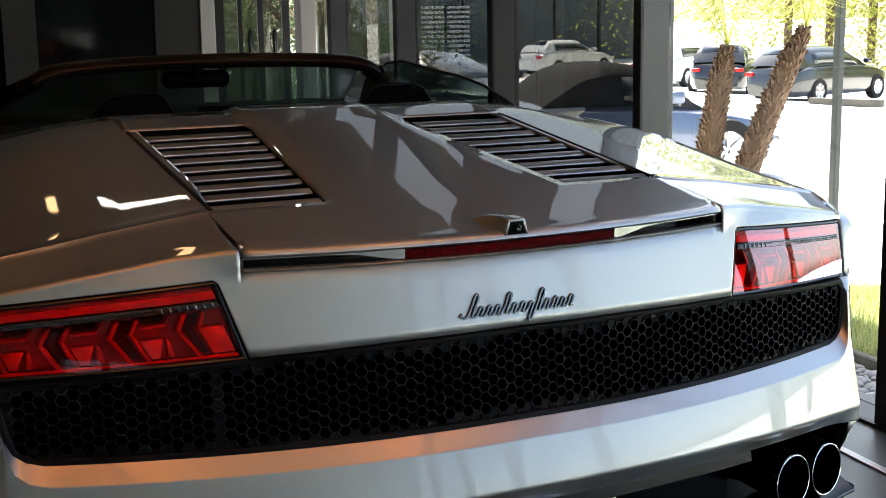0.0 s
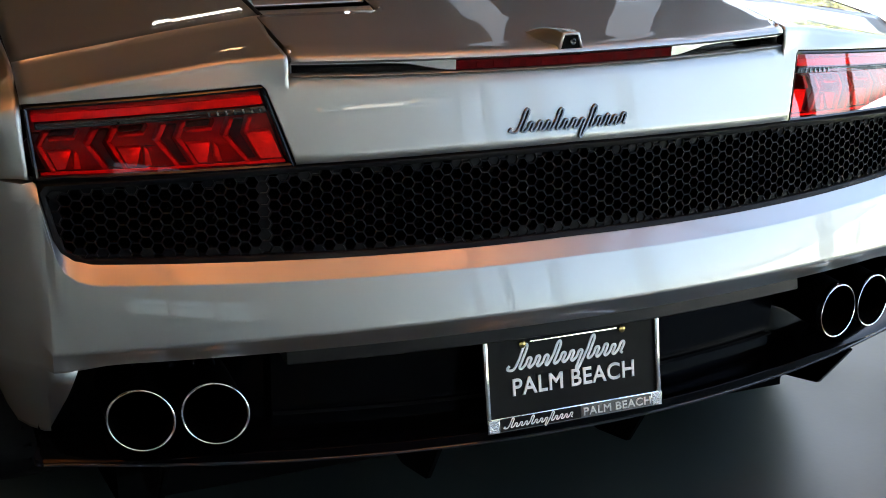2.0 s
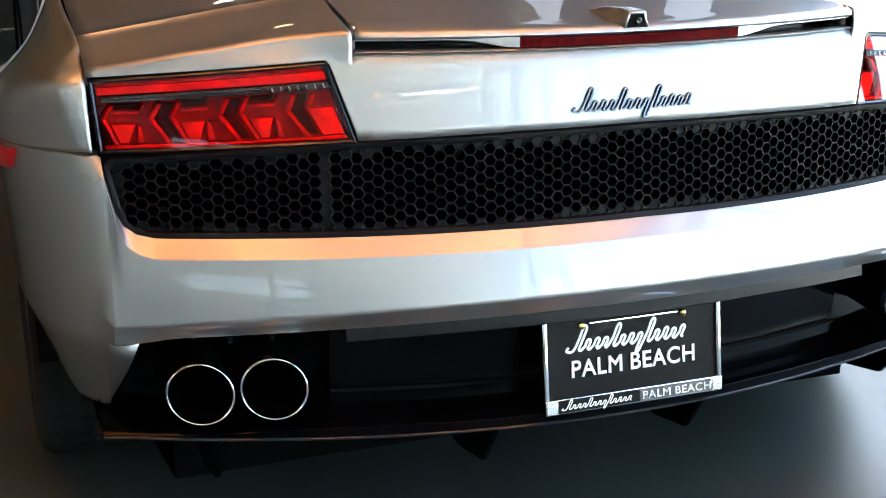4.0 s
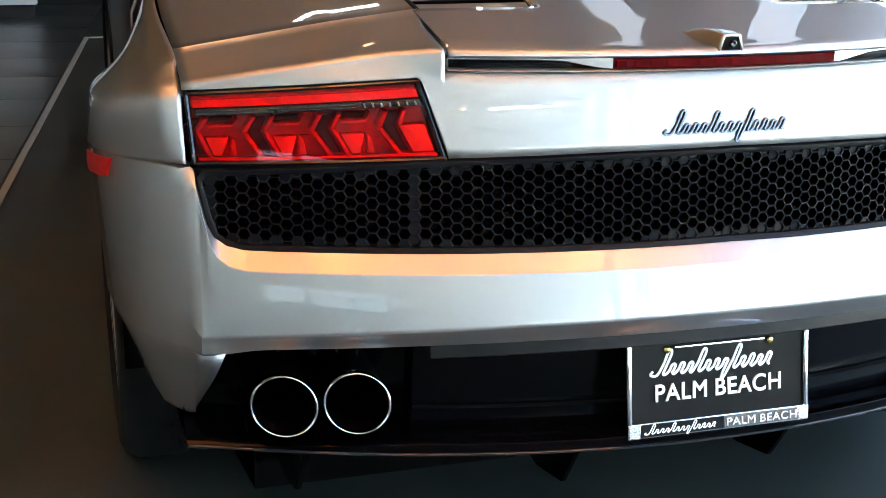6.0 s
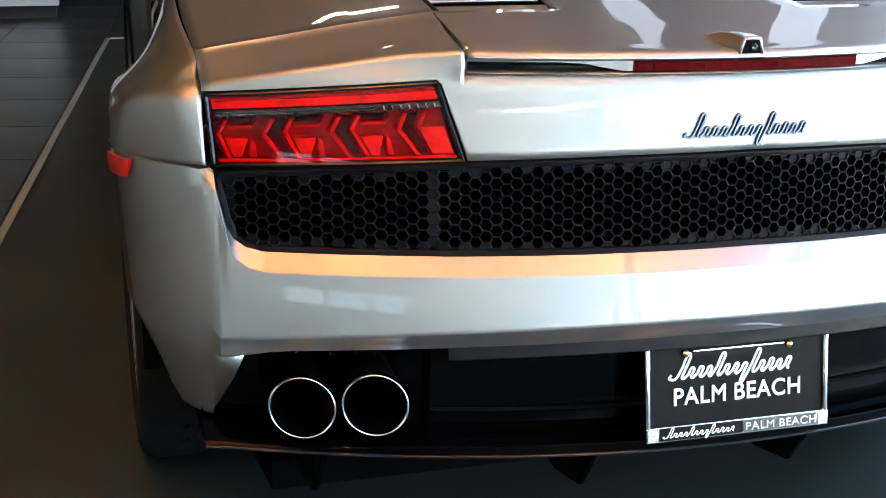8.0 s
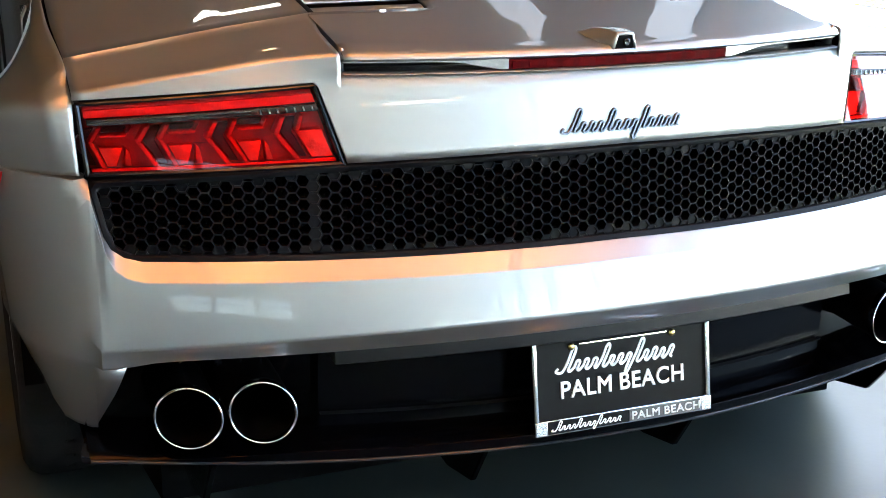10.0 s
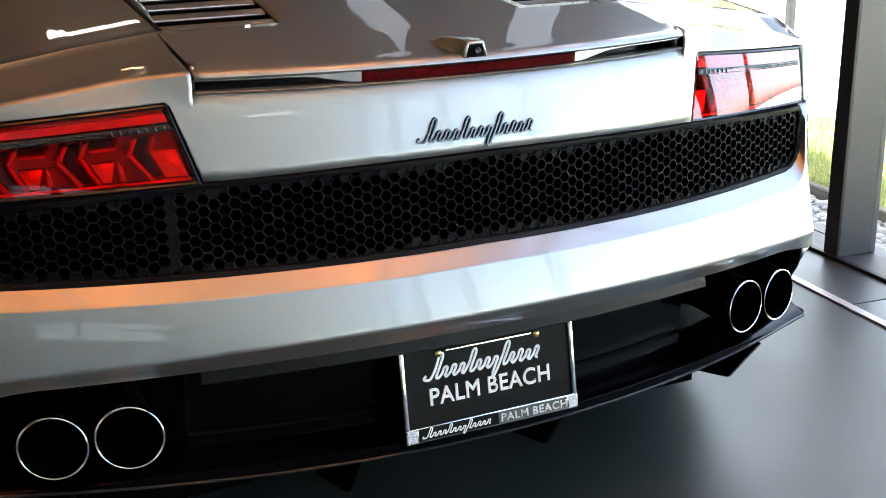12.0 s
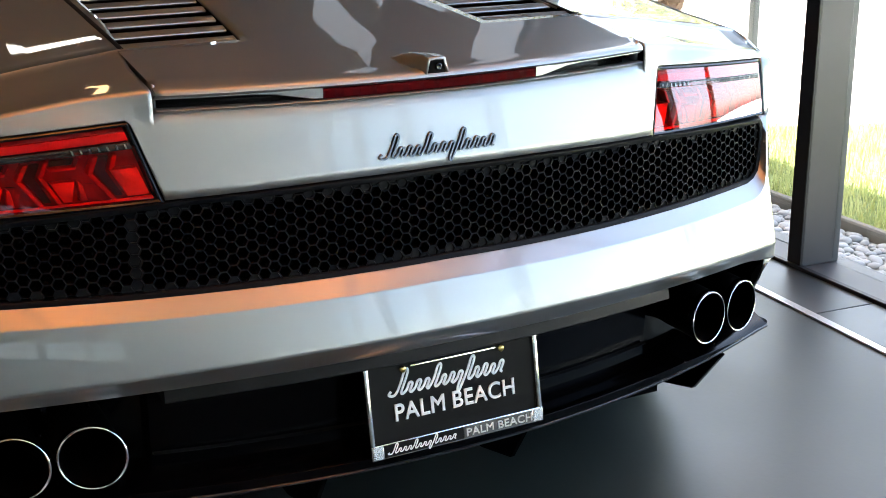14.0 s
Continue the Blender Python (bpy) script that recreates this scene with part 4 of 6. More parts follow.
# ---- diffuser, exhausts, plate ----
bm = bmesh.new()
rows = []
dx = sorted([-0.83 + 1.66 * i / 44 for i in range(45)] + [-0.482, -0.479, 0.479, 0.482])
for x in dx:
    deep = 0.075 if abs(x) < 0.48 else 0.11 if abs(x) < 0.8 else 0.06
    k = lerp(abs(x), [0.52, 0.75], [0.0, 1.0])               # the blade's top slopes outwards near its ends
    up = lip_low(x) if abs(x) < 0.8 else 0.358
    rows.append([(x, bump_y(min(abs(x), 0.82), g), z) for z, g in ((up - 0.002, 0.03 if abs(x) < 0.8 else deep), (up - 0.012, deep), (0.3458, deep), (0.3445, deep - 0.004),
                 (0.343 - 0.01 * k, 0.02), (0.3415 - 0.0148 * k, 0.0015), (0.3405 - 0.0158 * k, 0.0), (0.32, 0.0), (0.3175, 0.004), (0.315, 0.03), (0.27, 0.5))])
grid(bm, rows)
bmesh.ops.recalc_face_normals(bm, faces=bm.faces)
diffuser = part("diffuser", bm, DIFFUSER_BLACK, car, "black plastic diffuser under the bumper")
bm = bmesh.new()
rows = [[(x, bump_y(min(abs(x), 0.82), g), z) for z, g in ((0.3255, 0.0008), (0.3252, -0.0012), (0.324, -0.0026), (0.3212, -0.0026), (0.32, -0.0002))] for x in dx]
grid(bm, rows)
bmesh.ops.recalc_face_normals(bm, faces=bm.faces)
part("blade_edge", bm, material("polished_black_edge", (0.02, 0.021, 0.023), 0.25, 0, 0.1, 40, spec=0.5), diffuser, "thin shiny lower edge of the blade")
for side in (-1, 1):                # end plates under the corners
    bm = bmesh.new()
    pts = [(u, bump_y(u, -0.001)) for u in (0.775, 0.795, 0.815, 0.832)] + [(0.842, bump_y(0.836, 0.004)), (0.843, bump_y(0.838, 0.014)), (0.824, 0.26), (0.806, 0.33), (0.775, 0.34)]
    prism(bm, pts, 0.317, 0.325, lambda u, w, v: (side * u, w, v + (0.09 * (w - 0.15) if v > 0.32 else 0.0)))
    bmesh.ops.recalc_face_normals(bm, faces=bm.faces)
    bmesh.ops.bevel(bm, geom=bm.edges[:], offset=0.0015, segments=2, affect="EDGES")
    part("end_plate", bm, BLACK_GLOSS, diffuser)
    for x, back, tip in ((0.2, 0.055, 0.172), (0.655, -0.01, 0.2)):
        bm = bmesh.new()
        b = back + PLAN * x * x
        prism(bm, [(b, 0.322), (b + 0.08, tip + 0.015), (b + 0.19, tip - 0.015), (0.6, tip), (0.6, 0.3)], -0.006, 0.006, lambda u, ww, v: (side * (x + v), u, ww))
        bmesh.ops.recalc_face_normals(bm, faces=bm.faces)
        bmesh.ops.bevel(bm, geom=bm.edges[:], offset=0.0025, segments=2, affect="EDGES")
        part("diffuser_fin", bm, DIFFUSER_BLACK, diffuser)
for side in (-1, 1):                # outer walls of the exhaust recesses
    bm = bmesh.new()
    wall_x = lambda f: 0.774 + 0.04 * f
    rows = [[(side * (wall_x(f) + 0.012 * min(1, d * 20)), bump_y(wall_x(f), -0.006) + 0.11 * f + d, lip_low(0.772) - 0.004 + (0.34 - lip_low(0.772)) * f) for d in (0.0, 0.04, 0.12, 0.24)] for f in (0, 0.2, 0.4, 0.6, 0.8, 1)]
    grid(bm, rows)
    bmesh.ops.recalc_face_normals(bm, faces=bm.faces)
    thick(part("recess_wall", bm, DIFFUSER_BLACK, diffuser), 0.003, 0.0)
# under-lip trim bar in the middle
bm = bmesh.new()
rows = [[(x, bump_y(x, g), z) for z, g in ((lip_low(x) - 0.001, 0.03), (lip_low(x) - 0.0015, 0.004), (lip_low(x) - 0.003, 0.006), (lip_low(x) - 0.021, 0.001), (lip_low(x) - 0.024, 0.004), (lip_low(x) - 0.023, 0.07))] for x in [-0.472 + 0.944 * i / 24 for i in range(25)]]
vv = grid(bm, rows)
bm.faces.new(vv[0]), bm.faces.new(vv[-1])
bmesh.ops.recalc_face_normals(bm, faces=bm.faces)
part("lip_trim", bm, SATIN_TRIM, diffuser, "glossy black trim bar under the lip")

# narrow step along the foot of the middle panel
bm = bmesh.new()
rows = [[(x, bump_y(x, g), z) for z, g in ((0.3735, 0.072), (0.3725, 0.0665), (0.3715, 0.065), (0.3705, 0.0655), (0.3695, 0.072))] for x in [-0.478 + 0.956 * i / 24 for i in range(25)]]
vv = grid(bm, rows)
bm.faces.new(vv[0]), bm.faces.new(vv[-1])
bmesh.ops.recalc_face_normals(bm, faces=bm.faces)
part("foot_step", bm, SATIN_TRIM, diffuser, "narrow glossy black step")

for cx, cz in ((-0.69, 0.411), (-0.584, 0.421), (0.574, 0.429), (0.685, 0.421)):
    bm = bmesh.new()
    yc = bump_y(cx, -0.022)
    slope = PLAN * 2 * cx
    place = lambda c, s, d: (cx + c, yc + c * slope * 0.9 + s * 0.1 + d, cz + s)
    lathe(bm, [(0.0486, 0.014), (0.0494, 0.005), (0.0498, 0.0005), (0.0493, -0.002), (0.0481, -0.0028), (0.0468, -0.0022), (0.046, 0.0002), (0.0458, 0.006)], place, 48)
    bmesh.ops.recalc_face_normals(bm, faces=bm.faces)
    ex = part("exhaust_tip", bm, CHROME, car, "round exhaust tip with a thin chrome rim")
    bm = bmesh.new()
    lathe(bm, [(0.0475, 0.2), (0.0485, 0.013), (0.0458, 0.012), (0.0458, 0.005), (0.045, 0.03), (0.044, 0.18), (0.001, 0.18)], place, 48)
    bmesh.ops.recalc_face_normals(bm, faces=bm.faces)
    part("pipe_bore", bm, PIPE_INSIDE, ex, "near-black pipe bore")

for side in (-1, 1):                # hooks and a bolt in the recess over the pipes
    for cx, lean in ((0.665, 0.02), (0.585, 0.0)):
        bm = bmesh.new()
        yc = bump_y(cx, 0.055)
        tube(bm, [(side * (cx + 0.016), yc, 0.485), (side * (cx + 0.015 + lean * 0.4), yc - 0.004, 0.474), (side * (cx + 0.008), yc - 0.006, 0.489), (side * (cx - 0.006), yc - 0.006, 0.49), (side * (cx - 0.014), yc - 0.004, 0.482), (side * (cx - 0.017 - lean), yc, 0.466)], 0.0028, 6)
        part("pipe_hanger", bm, BLACK_GLOSS, diffuser)
    bm = bmesh.new()
    lathe(bm, [(0.006, 0.0), (0.006, -0.004), (0.004, -0.006), (0.0005, -0.006)], lambda c, q, d: (side * 0.628 + c, bump_y(0.628, 0.075) + d, 0.462 + q), 10)
    part("bolt", bm, BLACK_GLOSS, diffuser)

# dealer plate in its chrome frame, leaning back a little
plate = thing("licence_plate", "black dealer plate in a chrome frame under the bumper lip", "licence plate")
plate.matrix_basis = CAR
PM = Matrix.Translation((0.0, -0.0035, 0.341)) @ pose(0, 0, 0, -12.5) @ Matrix.Identity(4)


def on_plate(bm, name, mat, parent, label="", smooth=True):
    bmesh.ops.transform(bm, matrix=PM, verts=bm.verts)
    return part(name, bm, mat, parent, label, smooth)


bm = bmesh.new()
box(bm, -0.154, 0.154, 0.001, 0.003, 0.004, 0.157, 0.0008)
board = on_plate(bm, "plate_board", PLATE_BLACK, plate, "black enamelled plate")
bm = bmesh.new()
for x0, x1, z0, z1 in ((-0.1625, -0.1535, 0.0, 0.16), (0.1535, 0.1625, 0.0, 0.16)):
    box(bm, x0, x1, -0.006, 0.004, z0, z1, 0.0038, seg=3)
box(bm, -0.1625, 0.1625, -0.0062, 0.004, 0.0, 0.0255, 0.0025, seg=2)
box(bm, -0.1625, 0.1625, -0.006, 0.004, 0.152, 0.16, 0.0025, seg=2)
frame_part = on_plate(bm, "plate_frame", CHROME, plate, "polished chrome plate frame")
bm = bmesh.new()
box(bm, -0.1405, 0.006, -0.0072, -0.006, 0.0028, 0.0232, 0.0004)
on_plate(bm, "frame_inlay", PLATE_BLACK, frame_part, "black inlay strip")
bm = bmesh.new()
box(bm, 0.0065, 0.1405, -0.0072, -0.006, 0.0028, 0.0232, 0.0004)
on_plate(bm, "frame_inlay", material("grey_inlay", (0.09, 0.09, 0.09), 0.3, 0.6, 0.2, 300), frame_part, "dark grey inlay strip")
for s in (-1, 1):
    bm = bmesh.new()
    box(bm, s * 0.1515 - 0.009, s * 0.1515 + 0.009, -0.0074, -0.006, 0.002, 0.0235, 0.0006)
    on_plate(bm, "frame_corner", PIXEL_CHROME, frame_part, "chequered chrome corner block")
    bm = bmesh.new()
    lathe(bm, [(0.006, 0.001), (0.006, -0.003), (0.004, -0.0045), (0.0, -0.005)], lambda c, q, d: (s * 0.092 + c, d, 0.14 + q), 14)
    on_plate(bm, "screw", BRASS, board, "brass screw")
bm = bmesh.new()
box(bm, -0.08, 0.08, -0.0065, 0.001, 0.1425, 0.1455, 0.0006)
on_plate(bm, "frame_bridge", CHROME, frame_part)


def lettering(name, words, size, at, parent, mat, width, depth=0.0008, weight=0.018, base=PM):
    c = bpy.data.curves.new(name, "FONT")
    c.body, c.size, c.extrude, c.align_x, c.bevel_depth, c.bevel_resolution = words, size, depth, "LEFT", size * weight, 0
    c.space_character, c.space_word = 1.06, 0.85
    o = bpy.data.objects.new(name, c)
    scene.collection.objects.link(o)
    bpy.context.view_layer.update()
    me = bpy.data.meshes.new_from_object(o.evaluated_get(bpy.context.evaluated_depsgraph_get()))
    bpy.data.objects.remove(o)
    reach = [v.co.x for v in me.vertices]
    stretch = width / (max(reach) - min(reach))
    me.transform(base @ Matrix.Translation(at) @ pose(0, 0, 0, 90) @ Matrix.Diagonal((stretch, 1, 1, 1)))
    me.materials.clear()
    me.materials.append(mat)
    ob = new(name, me)
    ob.parent = parent
    return ob


lettering("lettering", "PALM BEACH", 0.0395, (-0.1145, -0.0005, 0.057), board, WHITE_INK, 0.2255)
lettering("lettering", "PALM BEACH", 0.0185, (0.0095, -0.0076, 0.0062), frame_part, material("silver_letter_ink", (0.55, 0.55, 0.55), 0.3, 0.5), 0.128)


def script_mark(x0, x1, z0, height, slant, width, depth, place, bevel=0.0):
    """A maker's mark as one plain slanted wavy ribbon with a few tall waves."""
    tall = [1.0, 0.42, 0.44, 0.42, 0.92, 0.42, 0.44, 0.42, 0.95, 0.44, 0.5, 0.42, 0.5]
    n = len(tall)
    w = (x1 - x0) / (n + 0.6)
    pts = [(x0 - 0.2 * w, z0 + 0.2 * height), (x0 - 0.5 * w, z0 + 0.06 * height), (x0 + 0.2 * w, z0 + 0.02 * height)]
    for i, h in enumerate(tall):
        x = x0 + w * (i + 0.55)
        low = -0.34 if i == 7 else 0.02
        lean = slant * h * height
        pts += [(x + lean * 0.4 - 0.12 * w, z0 + h * height * 0.4), (x + lean * 0.88 - 0.06 * w, z0 + h * height * 0.9), (x + lean + 0.16 * w, z0 + h * height),
                (x + lean * 0.85 + 0.36 * w, z0 + h * height * 0.84), (x + lean * 0.35 + 0.32 * w, z0 + h * height * 0.35),
                (x + 0.36 * w + slant * low * height, z0 + (low + 0.06) * height), (x + 0.58 * w + slant * low * height, z0 + low * height)]
    line = [(p.x, p.y) for p in curve([(*p, 0.0) for p in pts], 5)]
    b = bmesh.new()
    rows = []
    for i, (x, z) in enumerate(line):
        (xa, za), (xb, zb) = line[max(i - 1, 0)], line[min(i + 1, len(line) - 1)]
        k = math.hypot(xb - xa, zb - za) or 1.0
        o = width / 2
        dx, dz = -(zb - za) / k * o, (xb - xa) / k * o
        rows.append([place(x + dx, z + dz, 0), place(x + dx * 0.8, z + dz * 0.8, depth), place(x - dx * 0.8, z - dz * 0.8, depth), place(x - dx, z - dz, 0)])
    grid(b, rows)
    bmesh.ops.recalc_face_normals(b, faces=b.faces)
    return b


part("maker_mark", script_mark(-0.106, 0.096, 0.8205, 0.034, 0.5, 0.0031, -0.005, lambda u, w, v: (u, tail_y(u, w) + v, w)), BADGE_METAL, car, "chrome wavy script-like maker's mark")
on_plate(script_mark(-0.112, 0.1, 0.0985, 0.04, 0.45, 0.0046, -0.0012, lambda u, w, v: (u, v + 0.001, w)), "maker_mark", WHITE_INK, board, "white wavy script-like maker's mark")
on_plate(script_mark(-0.13, -0.006, 0.0072, 0.0155, 0.45, 0.0022, -0.0006, lambda u, w, v: (u, v - 0.0072, w)), "maker_mark", WHITE_INK, frame_part)

# ---- wheels ----
def wheel(x, y, side, width, low, r=0.33):
    bm = bmesh.new()
    h = width / 2
    prof = [(0.245, h - 0.012), (0.27, h), (0.3, h - 0.002), (0.318, h - 0.012), (r - 0.003, h - 0.03)]
    for k in range(5):                        # tread with grooves
        c = h - 0.035 - (2 * h - 0.07) * k / 4
        d = (2 * h - 0.07) / 4
        prof += [(r, c), (r, c - d * 0.7), (r - 0.007, c - d * 0.74), (r - 0.007, c - d * 0.96)] if k < 4 else [(r, c)]
    prof += [(r - 0.003, -h + 0.03), (0.318, -h + 0.012), (0.3, -h + 0.002), (0.27, -h), (0.245, -h + 0.012)]
    lathe(bm, prof, lambda c, s, d: (x + side * d, y + c, low + r + s), 72)
    bmesh.ops.recalc_face_normals(bm, faces=bm.faces)
    w = part("wheel", bm, RUBBER, car, "black low-profile tyre on a grey alloy wheel")
    for k in range(40):                       # raised tread blocks between cross grooves
        bm = bmesh.new()
        a0, a1 = 2 * math.pi * (k + 0.09) / 40, 2 * math.pi * (k + 0.91) / 40
        skew = 0.03
        rows = [[(x + side * d, y + rr * math.cos(a + skew * (d / h)), low + r + rr * math.sin(a + skew * (d / h))) for rr, d in ((r - 0.03, h - 0.004), (r - 0.009, h - 0.012), (r + 0.002, h - 0.03), (r + 0.004, h - 0.045), (r + 0.004, h - 0.11))] for a in (a0, 0.5 * (a0 + a1), a1)]
        vv = grid(bm, rows)
        part("tread_block", bm, RUBBER, w)
    bm = bmesh.new()
    lathe(bm, [(0.248, h - 0.01), (0.24, h - 0.02), (0.232, h - 0.06), (0.225, -h + 0.04), (0.248, -h + 0.012)], lambda c, s, d: (x + side * d, y + c, low + r + s), 48)
    for k in range(5):
        a = 2 * math.pi * k / 5
        m = Matrix.Translation((x + side * (h - 0.04), y, low + r)) @ Matrix.Rotation(a, 4, "X")
        box(bm, -0.015, 0.015, -0.03, 0.03, 0.03, 0.236, 0.008, m)
    lathe(bm, [(0.06, h - 0.06), (0.06, h - 0.02), (0.05, h - 0.012), (0.001, h - 0.012)], lambda c, s, d: (x + side * d, y + c, low + r + s), 24)
    bmesh.ops.recalc_face_normals(bm, faces=bm.faces)
    part("rim", bm, RIM, w, "grey five-spoke alloy rim")
    # dark arch liner
    bm = bmesh.new()
    grid(bm, [[(x + side * d, y + 0.37 * math.cos(math.pi * k / 14), low + r + 0.37 * math.sin(math.pi * k / 14)) for d in (-0.22, h - 0.01)] for k in range(15)])
    part("arch_liner", bm, VOID, car)


for s in (-1, 1):
    wheel(s * 0.772, 0.79, s, 0.29, 0.0176)
    wheel(s * 0.69, 3.35, s, 0.2, -0.0942)

# ---- flanks, doors, nose ----
def flank(u, k):
    """The side from the rear wing forwards: u along the car, k from the sill to the waist."""
    y = 1.2 + (4.28 - 1.2) * u
    w = lerp(u, [0, 0.2, 0.45, 0.7, 0.85, 0.95, 1], [0.825, 0.79, 0.785, 0.785, 0.77, 0.64, 0.4])
    top = lerp(u, [0, 0.2, 0.42, 0.7, 0.9, 1], [0.88, 0.85, 0.82, 0.74, 0.63, 0.52])
    z = 0.14 + (top - 0.14) * k
    return w - 0.05 * abs(k - 0.62) ** 2 - 0.03 * (k > 0.95), y, z


for side in (-1, 1):
    bm = bmesh.new()
    grid(bm, [[(side * p[0], p[1], p[2]) for p in [flank(0.33 + 0.67 * j / 24, k / 10) for k in range(11)]] for j in range(25)], flip=side < 0)
    bmesh.ops.recalc_face_normals(bm, faces=bm.faces)
    thick(part("front_wing", bm, PAINT, car, "silver painted front wing"), 0.004)
    bm = bmesh.new()
    grid(bm, [[(side * p[0], p[1], p[2]) for p in [flank(0.04 + 0.285 * j / 12, k / 10) for k in range(11)]] for j in range(13)], flip=side < 0)
    bmesh.ops.recalc_face_normals(bm, faces=bm.faces)
    door = thick(part("door", bm, PAINT, car, "silver painted car door"), 0.004)
    bm = bmesh.new()                         # door mirror
    lathe(bm, [(0.02, -0.11), (0.05, -0.09), (0.062, -0.03), (0.062, 0.03), (0.05, 0.08), (0.015, 0.1)], lambda c, s, d: (side * (0.87 + d * 0.9), 2.45 + c * 0.75, 0.865 + s * 0.8), 20)
    box(bm, side * 0.77, side * 0.83, 2.42, 2.47, 0.8, 0.84, 0.01)
    bmesh.ops.recalc_face_normals(bm, faces=bm.faces)
    part("door_mirror", bm, PAINT, door, "silver door mirror")
bm = bmesh.new()                             # bonnet and nose
grid(bm, [[(s * (p := flank(0.36 + 0.64 * j / 18, 1.0))[0], p[1], p[2] + 0.05 * (1 - s * s) * (1 - (j / 18) ** 3)) for s in [-1 + 2 * i / 14 for i in range(15)]] for j in range(19)])
grid(bm, [[(s * (p := flank(1.0, k / 5))[0], p[1] + 0.06 * (1 - s * s), p[2]) for s in [-1 + 2 * i / 14 for i in range(15)]] for k in range(6)])
weld(bm)
bmesh.ops.recalc_face_normals(bm, faces=bm.faces)
thick(part("bonnet", bm, PAINT, car, "silver painted bonnet and nose"), 0.004)
bm = bmesh.new()                             # floor pan
prism(bm, [(-0.7, 0.35), (0.7, 0.35), (0.78, 1.2), (0.78, 2.9), (0.6, 4.15), (-0.6, 4.15), (-0.78, 2.9), (-0.78, 1.2)], 0.09, 0.26, lambda u, w, v: (u, w, v + 0.05 - 0.0437 * w))
bmesh.ops.recalc_face_normals(bm, faces=bm.faces)
part("floor_pan", bm, VOID, car)

# ---- cockpit: bulkhead, seats, dash, screen ----
bm = bmesh.new()
grid(bm, [[(x, y, z) for x in (-0.8, -0.4, 0, 0.4, 0.8)] for y, z in ((1.2, 1.0), (1.26, 0.97), (1.3, 0.8), (1.32, 0.35), (2.6, 0.3), (2.62, 0.8), (2.75, 0.87), (2.95, 0.87))])
for s in (-1, 1):
    grid(bm, [[(s * 0.8, y, z) for y in (1.25, 2.6)] for z in (0.3, 0.86)])
bmesh.ops.recalc_face_normals(bm, faces=bm.faces)
thick(part("cockpit_lining", bm, LEATHER, car, "black leather cockpit lining and dashboard"), 0.01)
for s in (-1, 1):
    bm = bmesh.new()
    box(bm, s * 0.38 - 0.22, s * 0.38 + 0.22, 1.72, 2.2, 0.32, 0.45, 0.05, seg=3)
    box(bm, s * 0.38 - 0.21, s * 0.38 + 0.21, 1.52, 1.66, 0.4, 0.86, 0.05, pose(0, 0, 0), seg=3)
    box(bm, s * 0.38 - 0.12, s * 0.38 + 0.12, 1.5, 1.6, 0.84, 0.985, 0.04, seg=3)
    part("seat", bm, LEATHER, car, "black leather bucket seat")
    bm = bmesh.new()                         # roll hoop behind the seat
    tube(bm, [(s * 0.34 + s * x, 1.36, z) for x, z in ((-0.115, 0.95), (-0.1, 1.01), (-0.075, 1.052), (-0.055, 1.062), (0.04, 1.062), (0.065, 1.052), (0.095, 1.01), (0.12, 0.95))], 0.0045, 8)
    hoop_ob = part("roll_hoop", bm, BLACK_PLASTIC, car, "slim black roll hoop")
    bm = bmesh.new()                         # padded panel inside the hoop
    prism(bm, [(-0.11, 0.94), (-0.095, 1.008), (-0.07, 1.048), (-0.05, 1.056), (0.035, 1.056), (0.06, 1.048), (0.09, 1.008), (0.115, 0.94)], 1.355, 1.375, lambda u, w, v: (s * 0.34 + s * u, v, w))
    bmesh.ops.recalc_face_normals(bm, faces=bm.faces)
    part("hoop_pad", bm, VOID, hoop_ob, "black padded panel")
HEADER_TRIM = material("dark_brown_header_trim", (0.008, 0.0055, 0.004), 0.25, 0, 0.2, 30, 0.03, 300, spec=0.12)
HEADER = [(0.0, 1.93, 1.117), (0.2, 1.927, 1.115), (0.38, 1.915, 1.107), (0.46, 1.9, 1.094), (0.505, 1.9, 1.068)]
PILLAR = [(0.505, 1.9, 1.068), (0.56, 2.05, 1.02), (0.66, 2.35, 0.935), (0.74, 2.66, 0.85)]
line = [(-x, y, z) for x, y, z in HEADER[::-1]] + HEADER[1:]


def rail(points):
    """A flattened rail: wide along the car, thin in height."""
    rows = []
    for i, p in enumerate(points):
        d = (points[min(i + 1, len(points) - 1)] - points[max(i - 1, 0)]).normalized()
        up = Vector((0, 0, 1))
        up = (up - d * d.dot(up)).normalized()
        ac = d.cross(up)
        rows.append([p + ac * 0.042 * math.cos(a) + up * (0.021 * math.sin(a) - 0.022) for a in [2 * math.pi * k / 16 for k in range(16)]])
    b = bmesh.new()
    grid(b, rows, close=True)
    bmesh.ops.recalc_face_normals(b, faces=b.faces)
    return b


